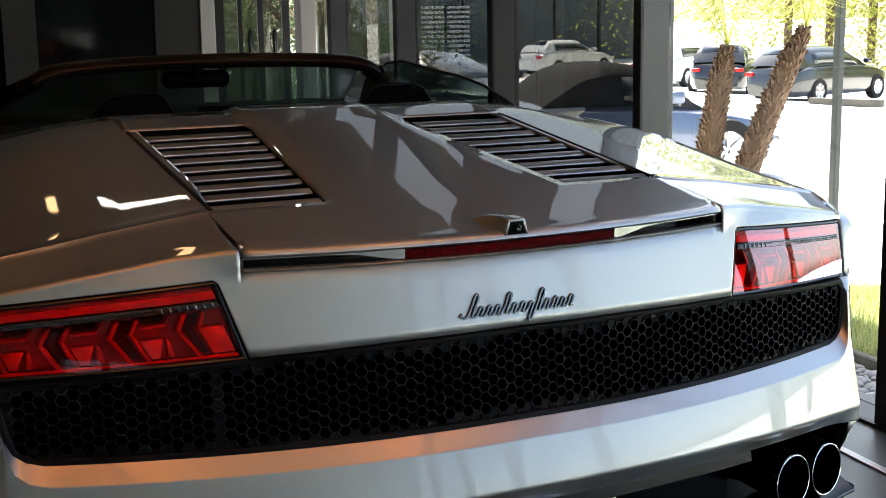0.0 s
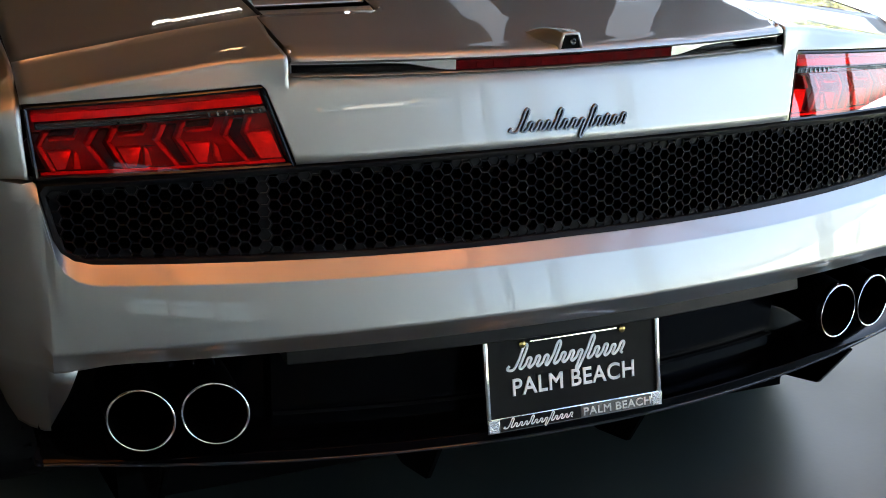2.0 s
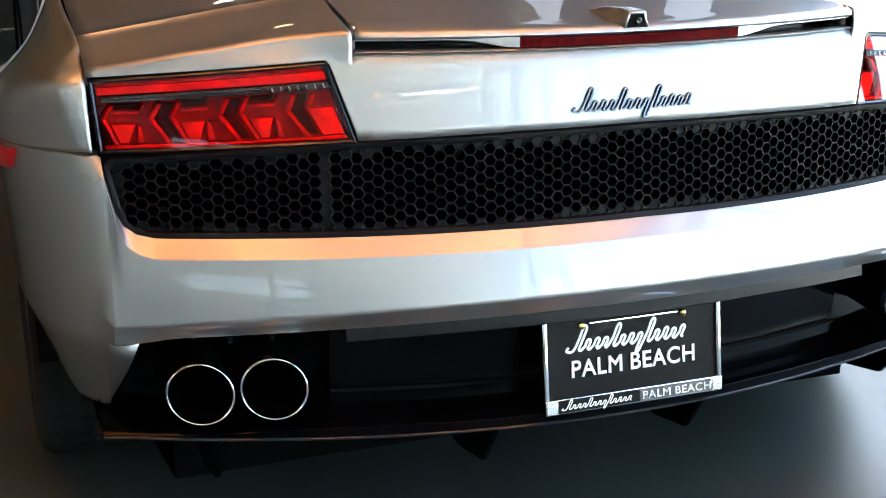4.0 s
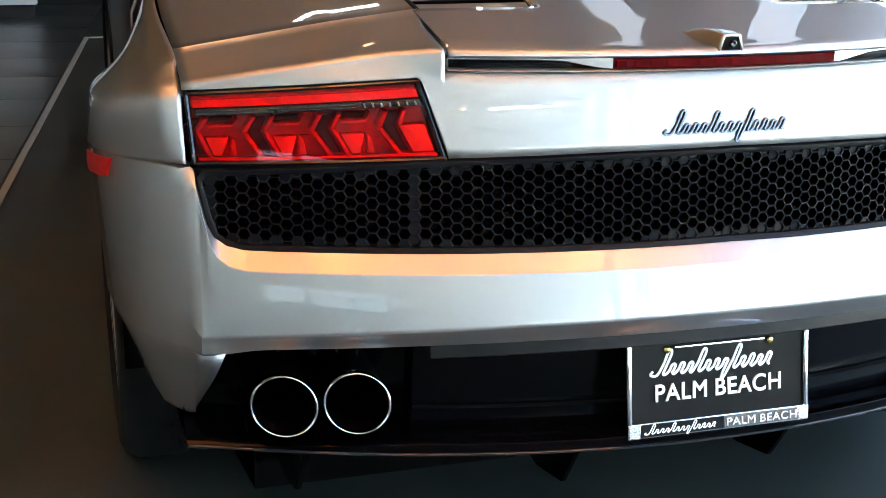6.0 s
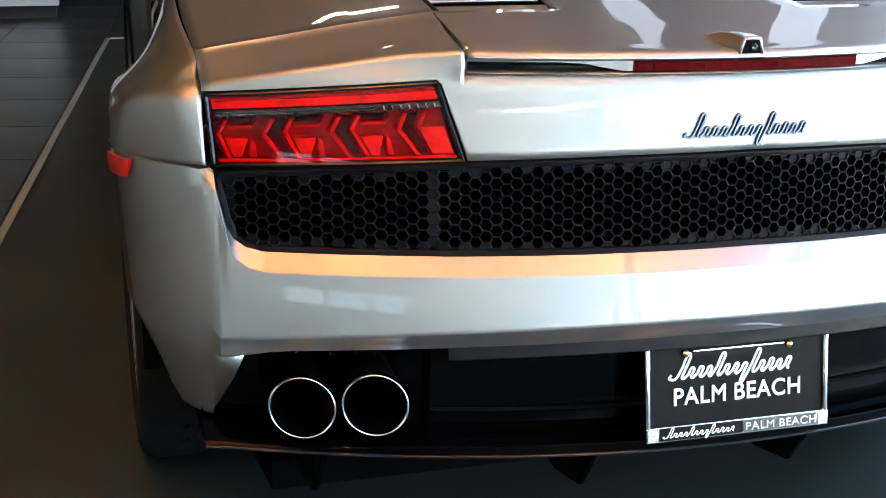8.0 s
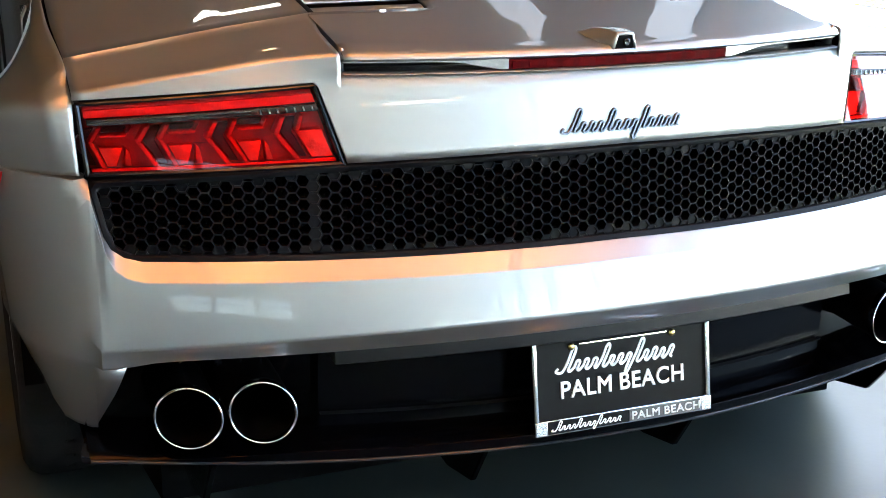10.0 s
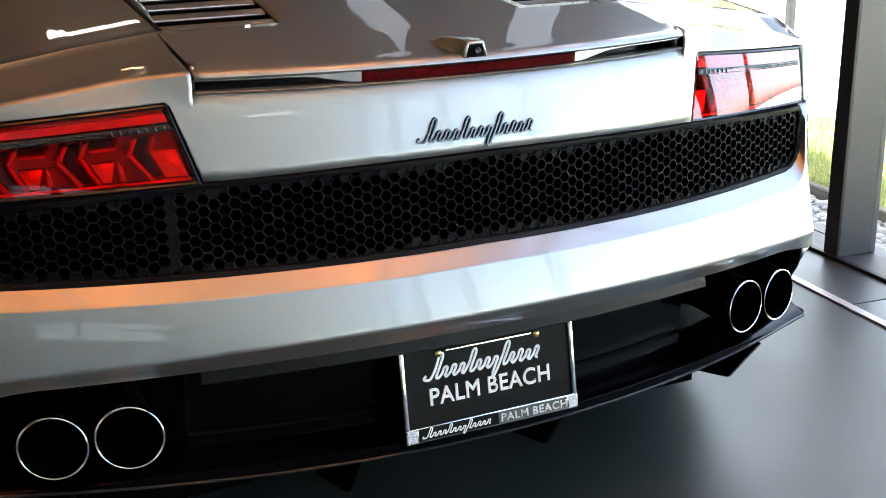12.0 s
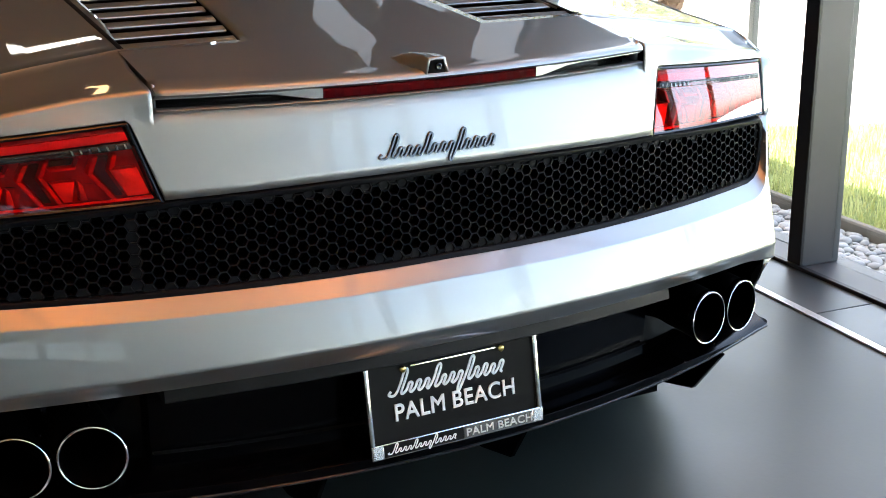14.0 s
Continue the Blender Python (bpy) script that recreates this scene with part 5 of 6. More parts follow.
screen = part("screen_header", rail(curve(line, 5)), HEADER_TRIM, car, "dark windscreen header rail")
for s in (-1, 1):
    part("screen_pillar", rail([Vector((s * p.x, p.y, p.z)) for p in curve([(0.49, 1.9, 1.076), (0.52, 1.93, 1.057)] + PILLAR[1:], 5)]), HEADER_TRIM, screen, "black windscreen pillar")
    bm = bmesh.new()                         # raised side window
    rows = []
    for k in range(13):
        f = k / 12
        y = 1.36 + 1.1 * f
        zt = 0.93 + lerp(f, [0, 0.06, 0.2, 0.5, 0.62, 0.8, 1], [0.0, 0.05, 0.12, 0.15, 0.13, 0.06, -0.04])
        xt = lerp(f, [0, 0.3, 0.6, 1], [0.75, 0.62, 0.57, 0.72])
        rows.append([(s * (0.84 + (xt - 0.84) * q), y, 0.87 + (zt - 0.87) * q) for q in (0, 0.25, 0.5, 0.75, 1)])
    grid(bm, rows)
    part("side_window", bm, CABIN_GLASS, car, "raised tinted side window")
    bm = bmesh.new()
    tube(bm, [r[-1] for r in rows], 0.004, 6)
    part("window_seal", bm, GASKET, car)
bm = bmesh.new()
rows = []
for f in [i / 6 for i in range(7)]:
    rows.append([(x * (1 + 0.47 * f), y + 0.02 + 0.78 * f, z - 0.015 - (z - 0.86) * f) for x, y, z in line[1:-1]])
grid(bm, rows)
part("windscreen", bm, CABIN_GLASS, car, "tinted curved windscreen")
bm = bmesh.new()                             # rear-view mirror
box(bm, -0.1, 0.1, 2.09, 2.11, 1.005, 1.055, 0.02, seg=3)
box(bm, -0.012, 0.012, 2.05, 2.1, 1.04, 1.085, 0.004)
part("rear_view_mirror", bm, BLACK_PLASTIC, car)
bm = bmesh.new()                             # glass wind deflector between the hoops
grid(bm, [[(x, 1.34 + 0.0 * x, z) for z in (0.95, 0.99, 1.03)] for x in (-0.19, -0.1, 0, 0.1, 0.19)])
part("wind_deflector", bm, CABIN_GLASS, car)

# ---- outside ----
CONCRETE = material("sunlit_concrete", (0.76, 0.75, 0.72), 0.85, 0, 0.12, 0.4, 0.2, 30)
GRASS_SOIL = material("lawn_soil", (0.2, 0.24, 0.07), 0.95, 0, 0.35, 3.0, 0.5, 40)
BLADE = leafy("grass_blade", (0.44, 0.5, 0.14), (0.68, 0.66, 0.32), 6.0)
STONE = material("grey_pebble", (0.42, 0.41, 0.4), 0.7, 0, 0.35, 9.0, 0.2, 90)
EDGING = material("weathered_edging", (0.2, 0.18, 0.15), 0.85, 0, 0.25, 5, 0.3, 50)
BARK = material("palm_bark", (0.12, 0.072, 0.042), 0.9, 0, 0.4, 12, 0.6, 40)
FROND = leafy("palm_leaf", (0.26, 0.32, 0.05), (0.45, 0.45, 0.1), 4.0)
LEAF = leafy("tree_leaf", (0.22, 0.27, 0.04), (0.42, 0.42, 0.09), 0.8)
LEAF_DARK = leafy("dark_tree_leaf", (0.05, 0.09, 0.025), (0.09, 0.14, 0.04), 0.8)
POST_STEEL = material("galvanised_post", (0.035, 0.04, 0.038), 0.5, 0.3, 0.15, 20)
SHUTTER = material("white_shutter_slat", (0.75, 0.75, 0.73), 0.6)

LOT, LOW = -0.42, -1.1               # the forecourt lies lower than the showroom floor and falls away from it


def lot_z(x, y):
    return lerp((WALL.inverted() @ Vector((x, y, 0))).x, [9, 20], [LOT, LOW])


bm = bmesh.new()
fall = [(-300, -0.2), (-30, -0.2), (0.3, -0.2), (0.5, -0.06), (2.0, -0.12), (4.2, LOT), (9, LOT), (20, LOW), (60, LOW), (700, LOW)]
grid(bm, [[(x, y, z) for x, z in fall] for y in (-500, -60, -9, 0, 9, 60, 500)])
bmesh.ops.transform(bm, matrix=WALL, verts=bm.verts)
bmesh.ops.recalc_face_normals(bm, faces=bm.faces)
ground = tagged(obj("ground", bm, CONCRETE, False), "sunlit pale concrete forecourt", kind="structure")

# planting strip along the glass
bm = bmesh.new()
box(bm, 0.18, 0.49, -9, 8.5, -0.2, -0.045)
structure("pebble_bed", bm, material("gritty_bed", (0.45, 0.43, 0.4), 0.9, 0, 0.3, 20, 0.6, 60), "gritty bed under the pebbles")
bm = bmesh.new()
box(bm, 0.49, 0.525, -9, 8.5, -0.15, 0.0, 0.006)
structure("edging", bm, EDGING, "weathered edging strip between pebbles and lawn")
bm = bmesh.new()
grid(bm, [[(x, y, z) for x, z in ((0.525, -0.02), (1.2, -0.03), (2.6, -0.13))] for y in (-9, -4, 0, 3.0)])
bmesh.ops.recalc_face_normals(bm, faces=bm.faces)
structure("lawn", bm, GRASS_SOIL, "soil under the lawn")


def pebble_mesh(seed):
    rnd = random.Random(seed)
    b = bmesh.new()
    bmesh.ops.create_icosphere(b, subdivisions=2, radius=1.0)
    k = [Vector((rnd.uniform(-1, 1), rnd.uniform(-1, 1), rnd.uniform(-1, 1))) for _ in range(3)]
    for v in b.verts:
        v.co *= 1 + 0.1 * sum(math.sin(2 * v.co.dot(q)) for q in k)
    me = bpy.data.meshes.new("pebble")
    b.to_mesh(me)
    b.free()
    me.materials.append(STONE)
    me.shade_smooth()
    return me


rnd = random.Random(4)
pebbles = [pebble_mesh(i) for i in range(5)]
bed = new("pebbles")
tagged(bed, "smooth grey river pebbles in a bed along the glass", "pebbles", kind="stuff")
placed = []
for _ in range(9000):
    s, n = rnd.uniform(0.55, 1.95), rnd.uniform(0.195, 0.475)
    r = rnd.choice((0.022, 0.026, 0.032, 0.038, 0.042)) * 0.56
    if len(placed) < 300 and all((s - a) ** 2 + (n - b) ** 2 > (0.8 * (r + q)) ** 2 for a, b, q in placed):
        placed.append((s, n, r))
for i, (s, n, r) in enumerate(placed):
    o = new("pebble", pebbles[i % 5])
    o.parent = bed
    o.matrix_basis = WALL @ pose(n, s, -0.045 + r * 0.42, rnd.uniform(-15, 15), rnd.uniform(-15, 15), rnd.uniform(0, 360)) @ Matrix.Diagonal((r * 1.3, r, r * 0.62, 1))

# grass blades
verts, faces = [], []
for _ in range(26000):
    n, s = 0.53 + 2.0 * rnd.random() ** 1.3, rnd.uniform(-2.5, 3.0)
    h, a, l = rnd.uniform(0.035, 0.085), rnd.uniform(0, 6.28), rnd.uniform(0.0, 0.04)
    c, d = math.cos(a), math.sin(a)
    p, k = WALL @ Vector((n, s, lerp(n, [0.525, 1.2, 2.6], [-0.022, -0.032, -0.132]))), len(verts)
    verts += [(p.x - c * 0.003, p.y - d * 0.003, p.z), (p.x + c * 0.003, p.y + d * 0.003, p.z), (p.x + d * l, p.y - c * l, p.z + h)]
    faces.append((k, k + 1, k + 2))
me = bpy.data.meshes.new("grass")
me.from_pydata(verts, [], faces)
me.materials.append(BLADE)
tagged(new("grass", me), "bright green and straw-coloured lawn grass", "grass", kind="stuff")


# parked cars
def parked_car(label, paint, at, heading, length=4.4, width=1.8, height=1.3, soft_top=None, kind=0):
    """A parked car: lofted body, cabin with windows, wheels, lamps. It faces its own +y."""
    c = thing("parked_car", label, "car", "parked cars")
    H, Wd, Ln = height, width / 2, length
    waist = lambda t: lerp(t, [0, 0.03, 0.12, 0.3, 0.6, 0.8, 0.95, 1], [0.42, 0.56, 0.62, 0.63, 0.62, 0.56, 0.46, 0.34]) * H * 1.08
    half = lambda t: Wd * lerp(t, [0, 0.04, 0.15, 0.3, 0.7, 0.86, 0.96, 1], [0.68, 0.85, 0.97, 1.0, 0.98, 0.95, 0.8, 0.55])
    b = bmesh.new()
    rows = []
    for j in range(29):
        t = j / 28
        w, z1, y = half(t), waist(t), -Ln / 2 + Ln * t
        rows.append([(s * w * k, y, z) for s, k, z in [(-1, 0.9, 0.2), (-1, 1.0, 0.36), (-1, 1.0, z1 * 0.72), (-1, 0.95, z1 * 0.93), (-1, 0.8, z1), (0, 0, z1 * 1.04), (1, 0.8, z1), (1, 0.95, z1 * 0.93), (1, 1.0, z1 * 0.72), (1, 1.0, 0.36), (1, 0.9, 0.2)]])
    vv = grid(b, rows)
    b.faces.new(vv[0]), b.faces.new(vv[-1])
    bmesh.ops.recalc_face_normals(b, faces=b.faces)
    body = part("body", b, paint, c)
    lo, hi = (0.34, 0.75) if soft_top else (0.17, 0.66) if kind == 0 else (0.06, 0.72)
    b = bmesh.new()
    rows = []
    for j in range(15):
        t = j / 14
        y = -Ln / 2 + Ln * (lo + (hi - lo) * t)
        z1 = waist(lo + (hi - lo) * t)
        k = lerp(t, [0, 0.25, 0.45, 0.62, 1], [0.0, 0.8, 1.0, 0.97, 0.0]) if kind == 0 else lerp(t, [0, 0.12, 0.4, 0.68, 1], [0.1, 0.95, 1.0, 0.95, 0.0])
        top = z1 + (H - z1) * k
        rows.append([(s * Wd * q, y, z) for s, q, z in [(-1, 0.82, z1 - 0.02), (-1, 0.82 - 0.12 * k, z1 + (top - z1) * 0.75), (-1, 0.6 - 0.05 * k, top), (0, 0, top + 0.015), (1, 0.6 - 0.05 * k, top), (1, 0.82 - 0.12 * k, z1 + (top - z1) * 0.75), (1, 0.82, z1 - 0.02)]])
    grid(b, rows)
    bmesh.ops.recalc_face_normals(b, faces=b.faces)
    part("cabin", b, soft_top or paint, c, "black fabric soft top" if soft_top else "")
    for s in (-1, 1):
        b = bmesh.new()
        r2 = []
        for j in range(7 if soft_top else 3, 13):
            q = rows[j]
            a0, a1 = Vector(q[0 if s < 0 else -1]), Vector(q[1 if s < 0 else -2])
            r2.append([a0.lerp(a1, 0.12) + Vector((s * 0.008, 0, 0)), a0.lerp(a1, 0.92) + Vector((s * 0.008, 0, 0))])
        grid(b, r2)
        thick(part("side_glass", b, CAR_GLASS, c), 0.004)
    b = bmesh.new()
    grid(b, [[Vector(p) + Vector((0, 0.012, 0.006)) for p in rows[j][1:-1]] for j in (10, 11, 12, 13)])
    thick(part("windscreen", b, CAR_GLASS, c), 0.004)
    if not soft_top:
        b = bmesh.new()
        grid(b, [[Vector(p) + Vector((0, -0.012, 0.006)) for p in rows[j][2:-2]] for j in (1, 2, 3)])
        thick(part("rear_screen", b, CAR_GLASS, c), 0.004)
    for s in (-1, 1):
        for y in (-Ln * 0.29, Ln * 0.3):
            b = bmesh.new()
            lathe(b, [(0.2, 0.09), (0.24, 0.1), (0.31, 0.09), (0.32, 0.06), (0.32, -0.1), (0.2, -0.1)], lambda cc, ss, d: (s * (Wd - 0.09) + s * d, y + cc, 0.32 + ss), 28)
            bmesh.ops.recalc_face_normals(b, faces=b.faces)
            w = part("wheel", b, RUBBER, c, "black tyre")
            b = bmesh.new()
            lathe(b, [(0.215, 0.085), (0.2, 0.06), (0.001, 0.05)], lambda cc, ss, d: (s * (Wd - 0.09) + s * d, y + cc, 0.32 + ss), 28)
            for k in range(7):
                m = Matrix.Translation((s * (Wd - 0.02), y, 0.32)) @ Matrix.Rotation(2 * math.pi * k / 7, 4, "X")
                box(b, -0.012, 0.012, -0.018, 0.018, 0.02, 0.21, 0.004, m)
            bmesh.ops.recalc_face_normals(b, faces=b.faces)
            part("rim", b, ALLOY_FAR, w, "bright alloy rim")
        b = bmesh.new()
        box(b, s * Wd * 0.66 - 0.12, s * Wd * 0.66 + 0.12, -Ln / 2 + 0.0, -Ln / 2 + 0.16, waist(0.03) - 0.17, waist(0.03) - 0.07, 0.03, seg=3)
        part("tail_lamp", b, RED_BAR, c, "red tail lamp")
        b = bmesh.new()
        box(b, s * Wd * 0.66 - 0.13, s * Wd * 0.66 + 0.13, Ln / 2 - 0.26, Ln / 2 - 0.1, waist(0.96) - 0.13, waist(0.96) - 0.02, 0.03, seg=2)
        part("head_lamp", b, ALLOY_FAR, c, "clear head lamp")
        b = bmesh.new()
        box(b, s * (Wd + 0.1) - 0.09, s * (Wd + 0.1) + 0.09, Ln * 0.12, Ln * 0.16, waist(0.6) + 0.02, waist(0.6) + 0.14, 0.03, seg=2)
        part("door_mirror", b, paint, c)
    c.matrix_basis = pose(at[0], at[1], lot_z(*at), 0, 0, heading)
    return c


CAR_GLASS = material("dark_car_glass", (0.02, 0.025, 0.028), 0.05, 0, 0.1, 5, coat=0.5)
ALLOY_FAR = material("bright_alloy", (0.7, 0.7, 0.7), 0.3, 0.8)
GREY_PAINT = material("dark_grey_blue_paint", (0.09, 0.115, 0.18), 0.3, 0.5, 0.05, 500, coat=1.0)
SILVER_FAR = material("graphite_paint", (0.1, 0.1, 0.11), 0.25, 0.6, 0.05, 500, coat=1.0)
BLACK_FAR = material("black_car_paint", (0.015, 0.015, 0.016), 0.2, 0.2, 0.05, 500, coat=1.0)
WHITE_FAR = material("white_car_paint", (0.75, 0.75, 0.75), 0.3, 0, 0.03, 500, coat=1.0)
FABRIC = material("black_soft_top", (0.03, 0.03, 0.033), 0.85, 0, 0.2, 30, 0.4, 400, spec=0.1)
parked_car("dark grey-blue convertible with a black soft top, parked outside", GREY_PAINT, (5.82, 9.6), -98, 4.15, 1.8, 1.2, FABRIC)
parked_car("graphite coupe parked outside beside the showroom", SILVER_FAR, (6.2, 13.6), 215, 4.4, 1.8, 1.25)
parked_car("white saloon parked far across the forecourt", WHITE_FAR, (27.0, 45.7), -75, 4.6, 1.8, 1.42, None, 1)
parked_car("white saloon parked far across the forecourt", WHITE_FAR, (25.2, 34.9), -62, 4.6, 1.8, 1.42, None, 1)
parked_car("black saloon with red tail lamps parked across the forecourt", BLACK_FAR, (23.0, 29.5), -45, 4.5, 1.82, 1.42, None, 1)
parked_car("black saloon with alloy wheels parked behind a timber wheel stop", BLACK_FAR, (22.35, 24.78), -75, 4.5, 1.82, 1.42, None, 1)


# palms
def palm(at, lean, height, seed):
    r = random.Random(seed)
    t = thing("palm_tree", "leaning palm with a rough brown trunk and thin fronds", "palm tree", "palms outside")
    P = lambda f: Vector((at[0] + lean[0] * f ** 1.2, at[1] + lean[1] * f ** 1.2, LOT + height * f))
    b = bmesh.new()
    grid(b, [[P(f) + Vector((math.cos(a), math.sin(a), 0)) * (0.108 - 0.03 * f) * lerp(f, [0.86, 1.0], [1.0, 0.45]) for a in [2 * math.pi * k / 14 for k in range(14)]] for f in [i / 24 for i in range(25)]], close=True)
    trunk = part("trunk", b, BARK, t, "rough brown trunk")
    b = bmesh.new()                          # stubs of old leaf bases
    for i in range(int(height * 42)):
        for k in range(14):
            f = (i + 0.5 * (k % 2)) / (height * 42)
            a = 2 * math.pi * (k + 0.5 * (i % 2)) / 14 + r.uniform(-0.25, 0.25)
            d, q = Vector((math.cos(a), math.sin(a), 0)), P(f)
            w = Vector((-d.y, d.x, 0)) * r.uniform(0.006, 0.012)
            g = (0.1 - 0.025 * f) * lerp(f, [0.86, 1.0], [1.0, 0.42])
            p0, h = q + d * g, r.uniform(0.02, 0.05)
            tip = q + d * (g + r.uniform(0.008, 0.036)) + Vector((0, 0, h))
            vs = [b.verts.new(v) for v in (p0 - w, p0 + w, tip + w * 0.4, tip - w * 0.4, p0 + d * -0.01 + Vector((0, 0, h * 0.9)))]
            b.faces.new(vs[:4]), b.faces.new((vs[3], vs[2], vs[4])), b.faces.new((vs[0], vs[3], vs[4])), b.faces.new((vs[1], vs[4], vs[2]))
    tagged(part("leaf_stubs", b, BARK, trunk, "ragged leaf stubs", False), kind="stuff")
    b = bmesh.new()
    top = P(1)
    for k in range(14):
        a, up, ln = r.uniform(0, 6.28), r.uniform(0.75, 1.45), r.uniform(0.9, 1.5)
        d = Vector((math.cos(a), math.sin(a), 0))
        prev = None
        for i in range(15):
            f = i / 14
            p = top + d * ln * f * math.cos(up) + Vector((0, 0, ln * (math.sin(up) * f - 0.3 * f * f)))
            s = Vector((-d.y, d.x, 0))
            for sg in (-1, 1):
                tip = p + s * sg * 0.16 * math.sin(math.pi * min(1, f + 0.12)) + d * 0.16 - Vector((0, 0, 0.08))
                if i > 1:
                    vs = [b.verts.new(v) for v in (p, p + d * 0.02, tip)]
                    b.faces.new(vs)
            if prev is not None:
                vs = [b.verts.new(v) for v in (prev - s * 0.008, prev + s * 0.008, p + s * 0.005, p - s * 0.005)]
                b.faces.new(vs)
            prev = p
    part("crown", b, FROND, t, "thin yellow-green fronds", False)


palm((4.94, 6.33), (0.2, -0.06), 1.42, 3)
palm((5.04, 6.1), (0.55, -0.18), 1.55, 8)
palm((9.8, -2.5), (0.3, 0.1), 2.6, 11)


def shrub(at, size, seed, leaves=5000, leaf=None, label="sunlit yellow-green tree across the forecourt"):
    """A clumpy bush: a short forked stem with many small leaves in uneven clumps."""
    r = random.Random(seed)
    t = thing("tree", label, "tree", "far trees")
    b = bmesh.new()
    tube(b, [(at[0], at[1], lot_z(*at)), (at[0] + 0.1, at[1], size * 0.3), (at[0] - 0.1, at[1] + 0.1, size * 0.7)], size * 0.016, 8)
    for k in range(4):
        a = k * 1.7
        tube(b, [(at[0] + 0.1, at[1], size * 0.3), (at[0] + math.cos(a) * size * 0.3, at[1] + math.sin(a) * size * 0.3, size * 0.65)], size * 0.014, 6)
    part("trunk", b, BARK, t)
    b = bmesh.new()
    clumps = [(Vector((at[0] + r.gauss(0, size * 0.3), at[1] + r.gauss(0, size * 0.3), lot_z(*at) + size * r.uniform(0.06, 1.0))), size * r.uniform(0.1, 0.22)) for _ in range(30)]
    for _ in range(leaves):
        c, q = r.choice(clumps)
        p = c + Vector((r.gauss(0, q), r.gauss(0, q), r.gauss(0, q * 0.8)))
        u, v = Vector((r.uniform(-1, 1), r.uniform(-1, 1), r.uniform(-1, 1))).normalized(), Vector((r.uniform(-1, 1), r.uniform(-1, 1), r.uniform(-1, 1))).normalized()
        s = min(size, 7.0) * r.uniform(0.009, 0.02)
        b.faces.new([b.verts.new(w) for w in (p - u * s, p + v * s * 0.5, p + u * s, p - v * s * 0.5)])
    part("crown", b, leaf or LEAF, t, smooth=False)


for i in range(22):
    a = radians(40 + 36 * i / 21)
    d = 54 + 10 * ((i * 7) % 5) / 4
    shrub((-0.95 + d * math.sin(a), -1.66 + d * math.cos(a)), 10.0 + (i * 5 % 4) * 1.6, i, 12000)

for i in range(6):
    a = radians(14.0 + 8.2 * i / 5)
    d = 17 + 2 * (i % 3)
    shrub((-0.95 + d * math.sin(a), -1.66 + d * math.cos(a)), 2.3 + 0.4 * (i % 2) if i < 4 else 1.5, 40 + i, 9000, LEAF_DARK, "dark green bushy tree beside the forecourt")

# steel sign post
bm = bmesh.new()
box(bm, 6.0, 6.06, 6.02, 6.08, LOT, 2.4, 0.004)
post = tagged(obj("sign_post", bm, POST_STEEL, False), "perforated galvanised steel sign post", "sign post")
bm = bmesh.new()
for k in range(70):
    z = LOT + 0.1 + k * 0.033
    lathe(bm, [(0.006, 6.018), (0.0001, 6.017)], lambda c, s, d: (6.013 + c, d, z + s), 8)
part("holes", bm, GASKET, post, "row of punched holes", False)

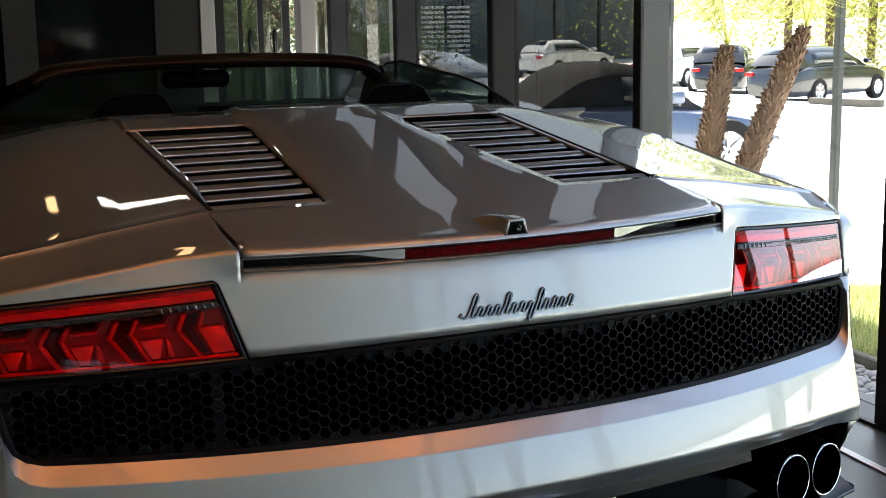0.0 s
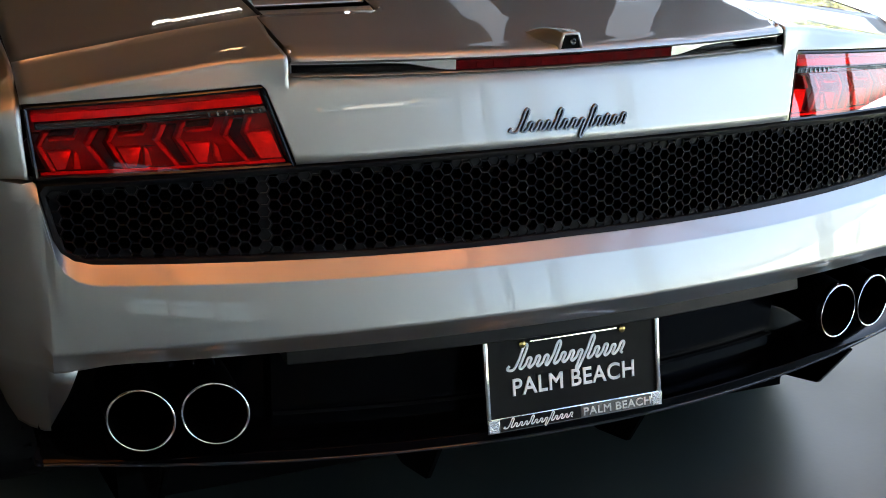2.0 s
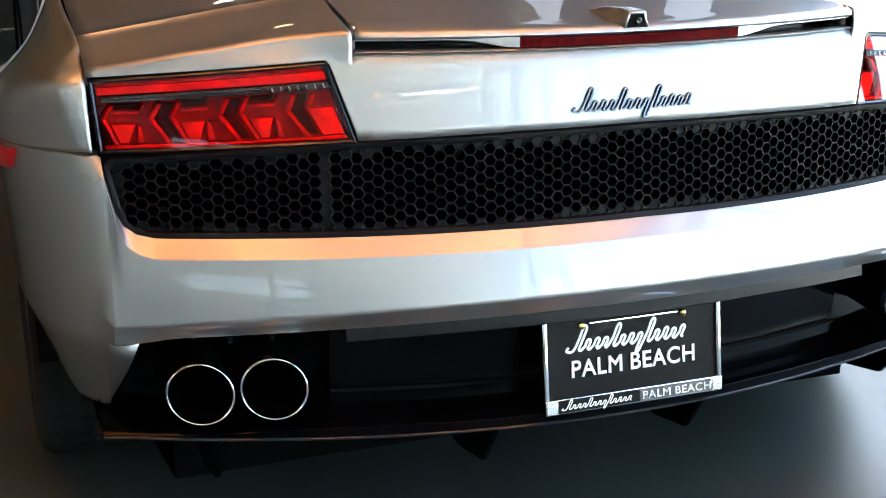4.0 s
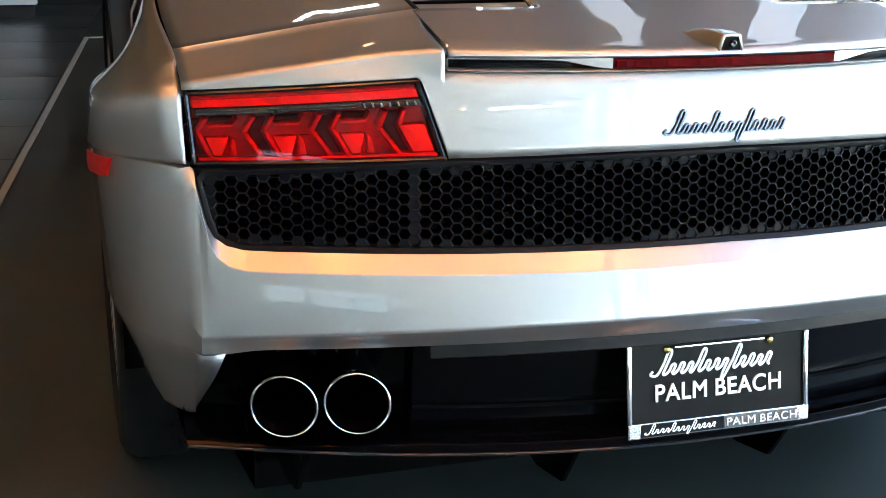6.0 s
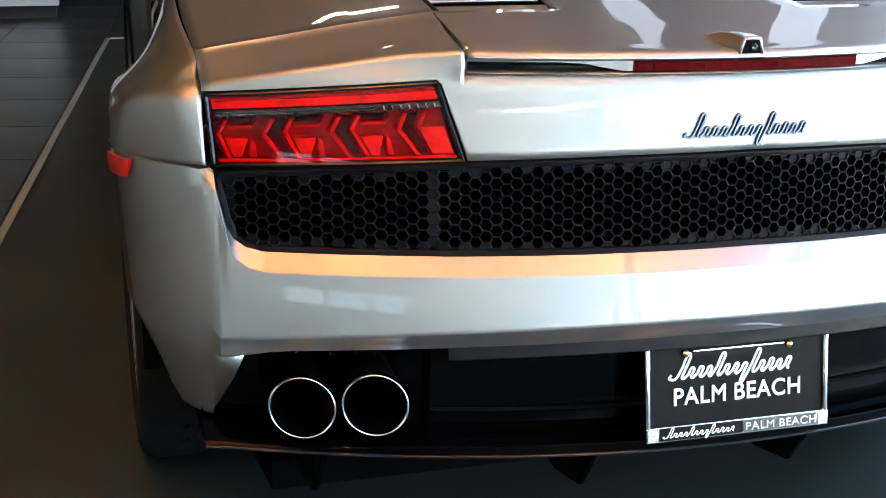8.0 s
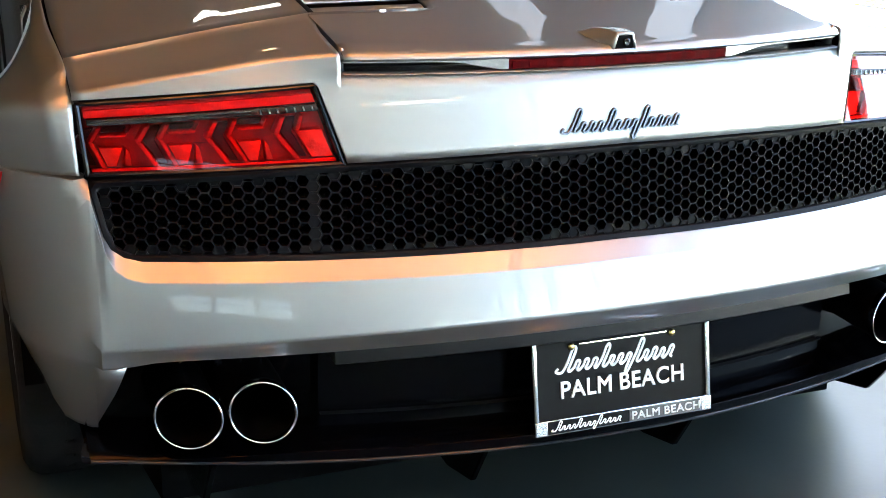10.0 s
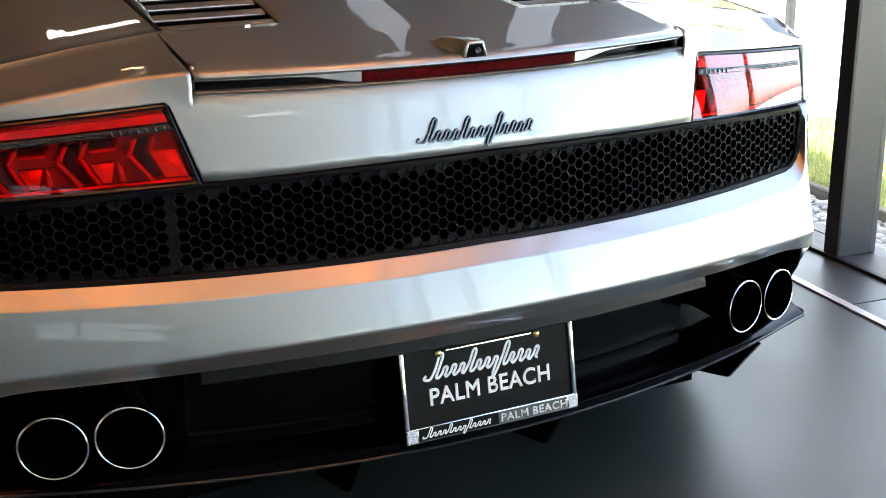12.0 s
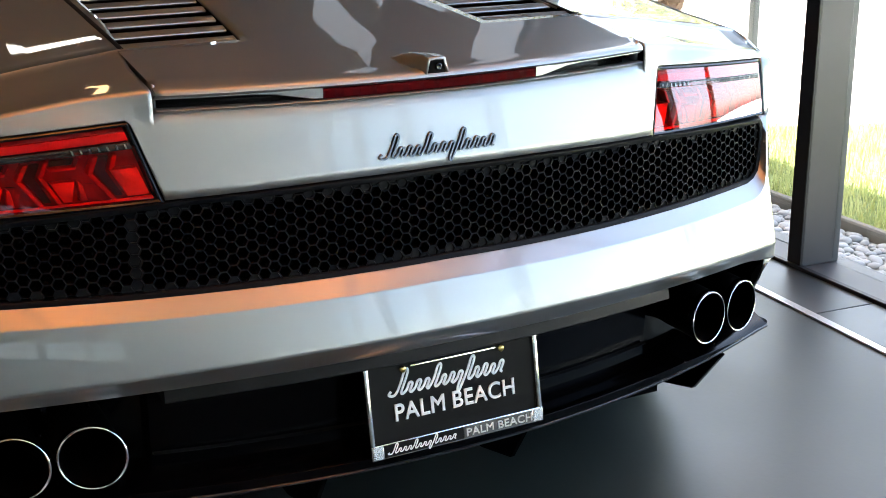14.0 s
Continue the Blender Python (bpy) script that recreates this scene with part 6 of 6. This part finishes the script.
# dark glazed wing across the forecourt, with a shuttered window
FACADE = material("grey_cladding", (0.3, 0.31, 0.32), 0.6, 0, 0.15, 0.6, 0.1, 10)
FAR_GLASS = material("dull_far_glass", (0.13, 0.15, 0.16), 0.35, 0, 0.3, 0.4, spec=0.25)
far = thing("far_building", "grey glazed building wing with thin upright bars", "building")
bm = bmesh.new()
box(bm, 24.1, 40.5, 60.0, 66.0, LOW, 7.5, 0.02)
part("wall", bm, FACADE, far, "grey clad wall")
bm = bmesh.new()
box(bm, 23.7, 40.9, 59.6, 66.4, 7.5, 8.0, 0.05)
part("roof", bm, EDGING, far)
for k in range(5):
    x = 26.4 + k * 2.8
    bm = bmesh.new()
    box(bm, x, x + 2.5, 59.93, 59.99, LOW + 0.1, 6.4, 0.01)
    win = part("window", bm, FAR_GLASS, far, "dull reflecting pane")
    bm = bmesh.new()
    box(bm, x + 2.58, x + 2.7, 59.85, 59.99, LOW, 7.0, 0.01)
    part("bar", bm, POST_STEEL, far)
    if k == 0:
        for j in range(12):
            for x0, x1 in ((26.6, 27.9), (28.1, 29.4)):
                bm = bmesh.new()
                box(bm, x0, x1, 59.76, 59.86, -0.95 + j * 0.25, -0.81 + j * 0.25, 0.01)
                part("slat", bm, SHUTTER, win, "white shutter slat")

# low timber wheel stop on the forecourt
bm = bmesh.new()
m = Matrix.Translation((20.0, 21.2, lot_z(20.0, 21.2))) @ pose(0, 0, 0, 0, 0, -70)
box(bm, -0.9, 0.9, -0.1, 0.1, 0.0, 0.17, 0.02, m, 2)
tagged(obj("wheel_stop", bm, material("old_timber", (0.09, 0.08, 0.065), 0.85, 0, 0.3, 6, 0.3, 40)), "weathered timber wheel stop on the concrete forecourt", "wheel stop")

# square tiles beyond the strip, and a row along the glass
tile_me = {}


def floor_tile(x0, x1, y0, y1, turn):
    key = (round(x1 - x0, 3), round(y1 - y0, 3))
    if key not in tile_me:
        b = bmesh.new()
        w, h = key[0] / 2 - 0.0025, key[1] / 2 - 0.0025
        grid(b, [[(sx * (w - i), sy * (h - i), z) for sx, sy in ((-1, -1), (1, -1), (1, 1), (-1, 1))] for i, z in ((0, -0.006), (0, 0.0), (0.0015, 0.0012))], close=True)
        b.verts.ensure_lookup_table()
        b.faces.new([v for v in b.verts][-4:])
        bmesh.ops.recalc_face_normals(b, faces=b.faces)
        m = bpy.data.meshes.new("tile")
        b.to_mesh(m)
        b.free()
        m.materials.append(FLOOR_DARK)
        tile_me[key] = m
    o = new("tile", tile_me[key])
    o.parent = floor_ob
    o.matrix_basis = turn @ pose((x0 + x1) / 2, (y0 + y1) / 2, 0)


LEFT = Matrix.Translation((-1.51, 0.0, 0)) @ pose(0, 0, 0, 0, 0, -6.37)
for i in range(5):
    for j in range(13):
        floor_tile(-0.02 - 0.6 * (i + 1), -0.02 - 0.6 * i, 0.4 + 0.6 * j, 1.0 + 0.6 * j, LEFT)
RIGHT = Matrix.Translation((1.44, 0, 0)) @ pose(0, 0, 0, 0, 0, -5.4)
for j in range(12):
    floor_tile(0.015, 0.225, -1.63 + 0.6 * j, -1.03 + 0.6 * j, RIGHT)
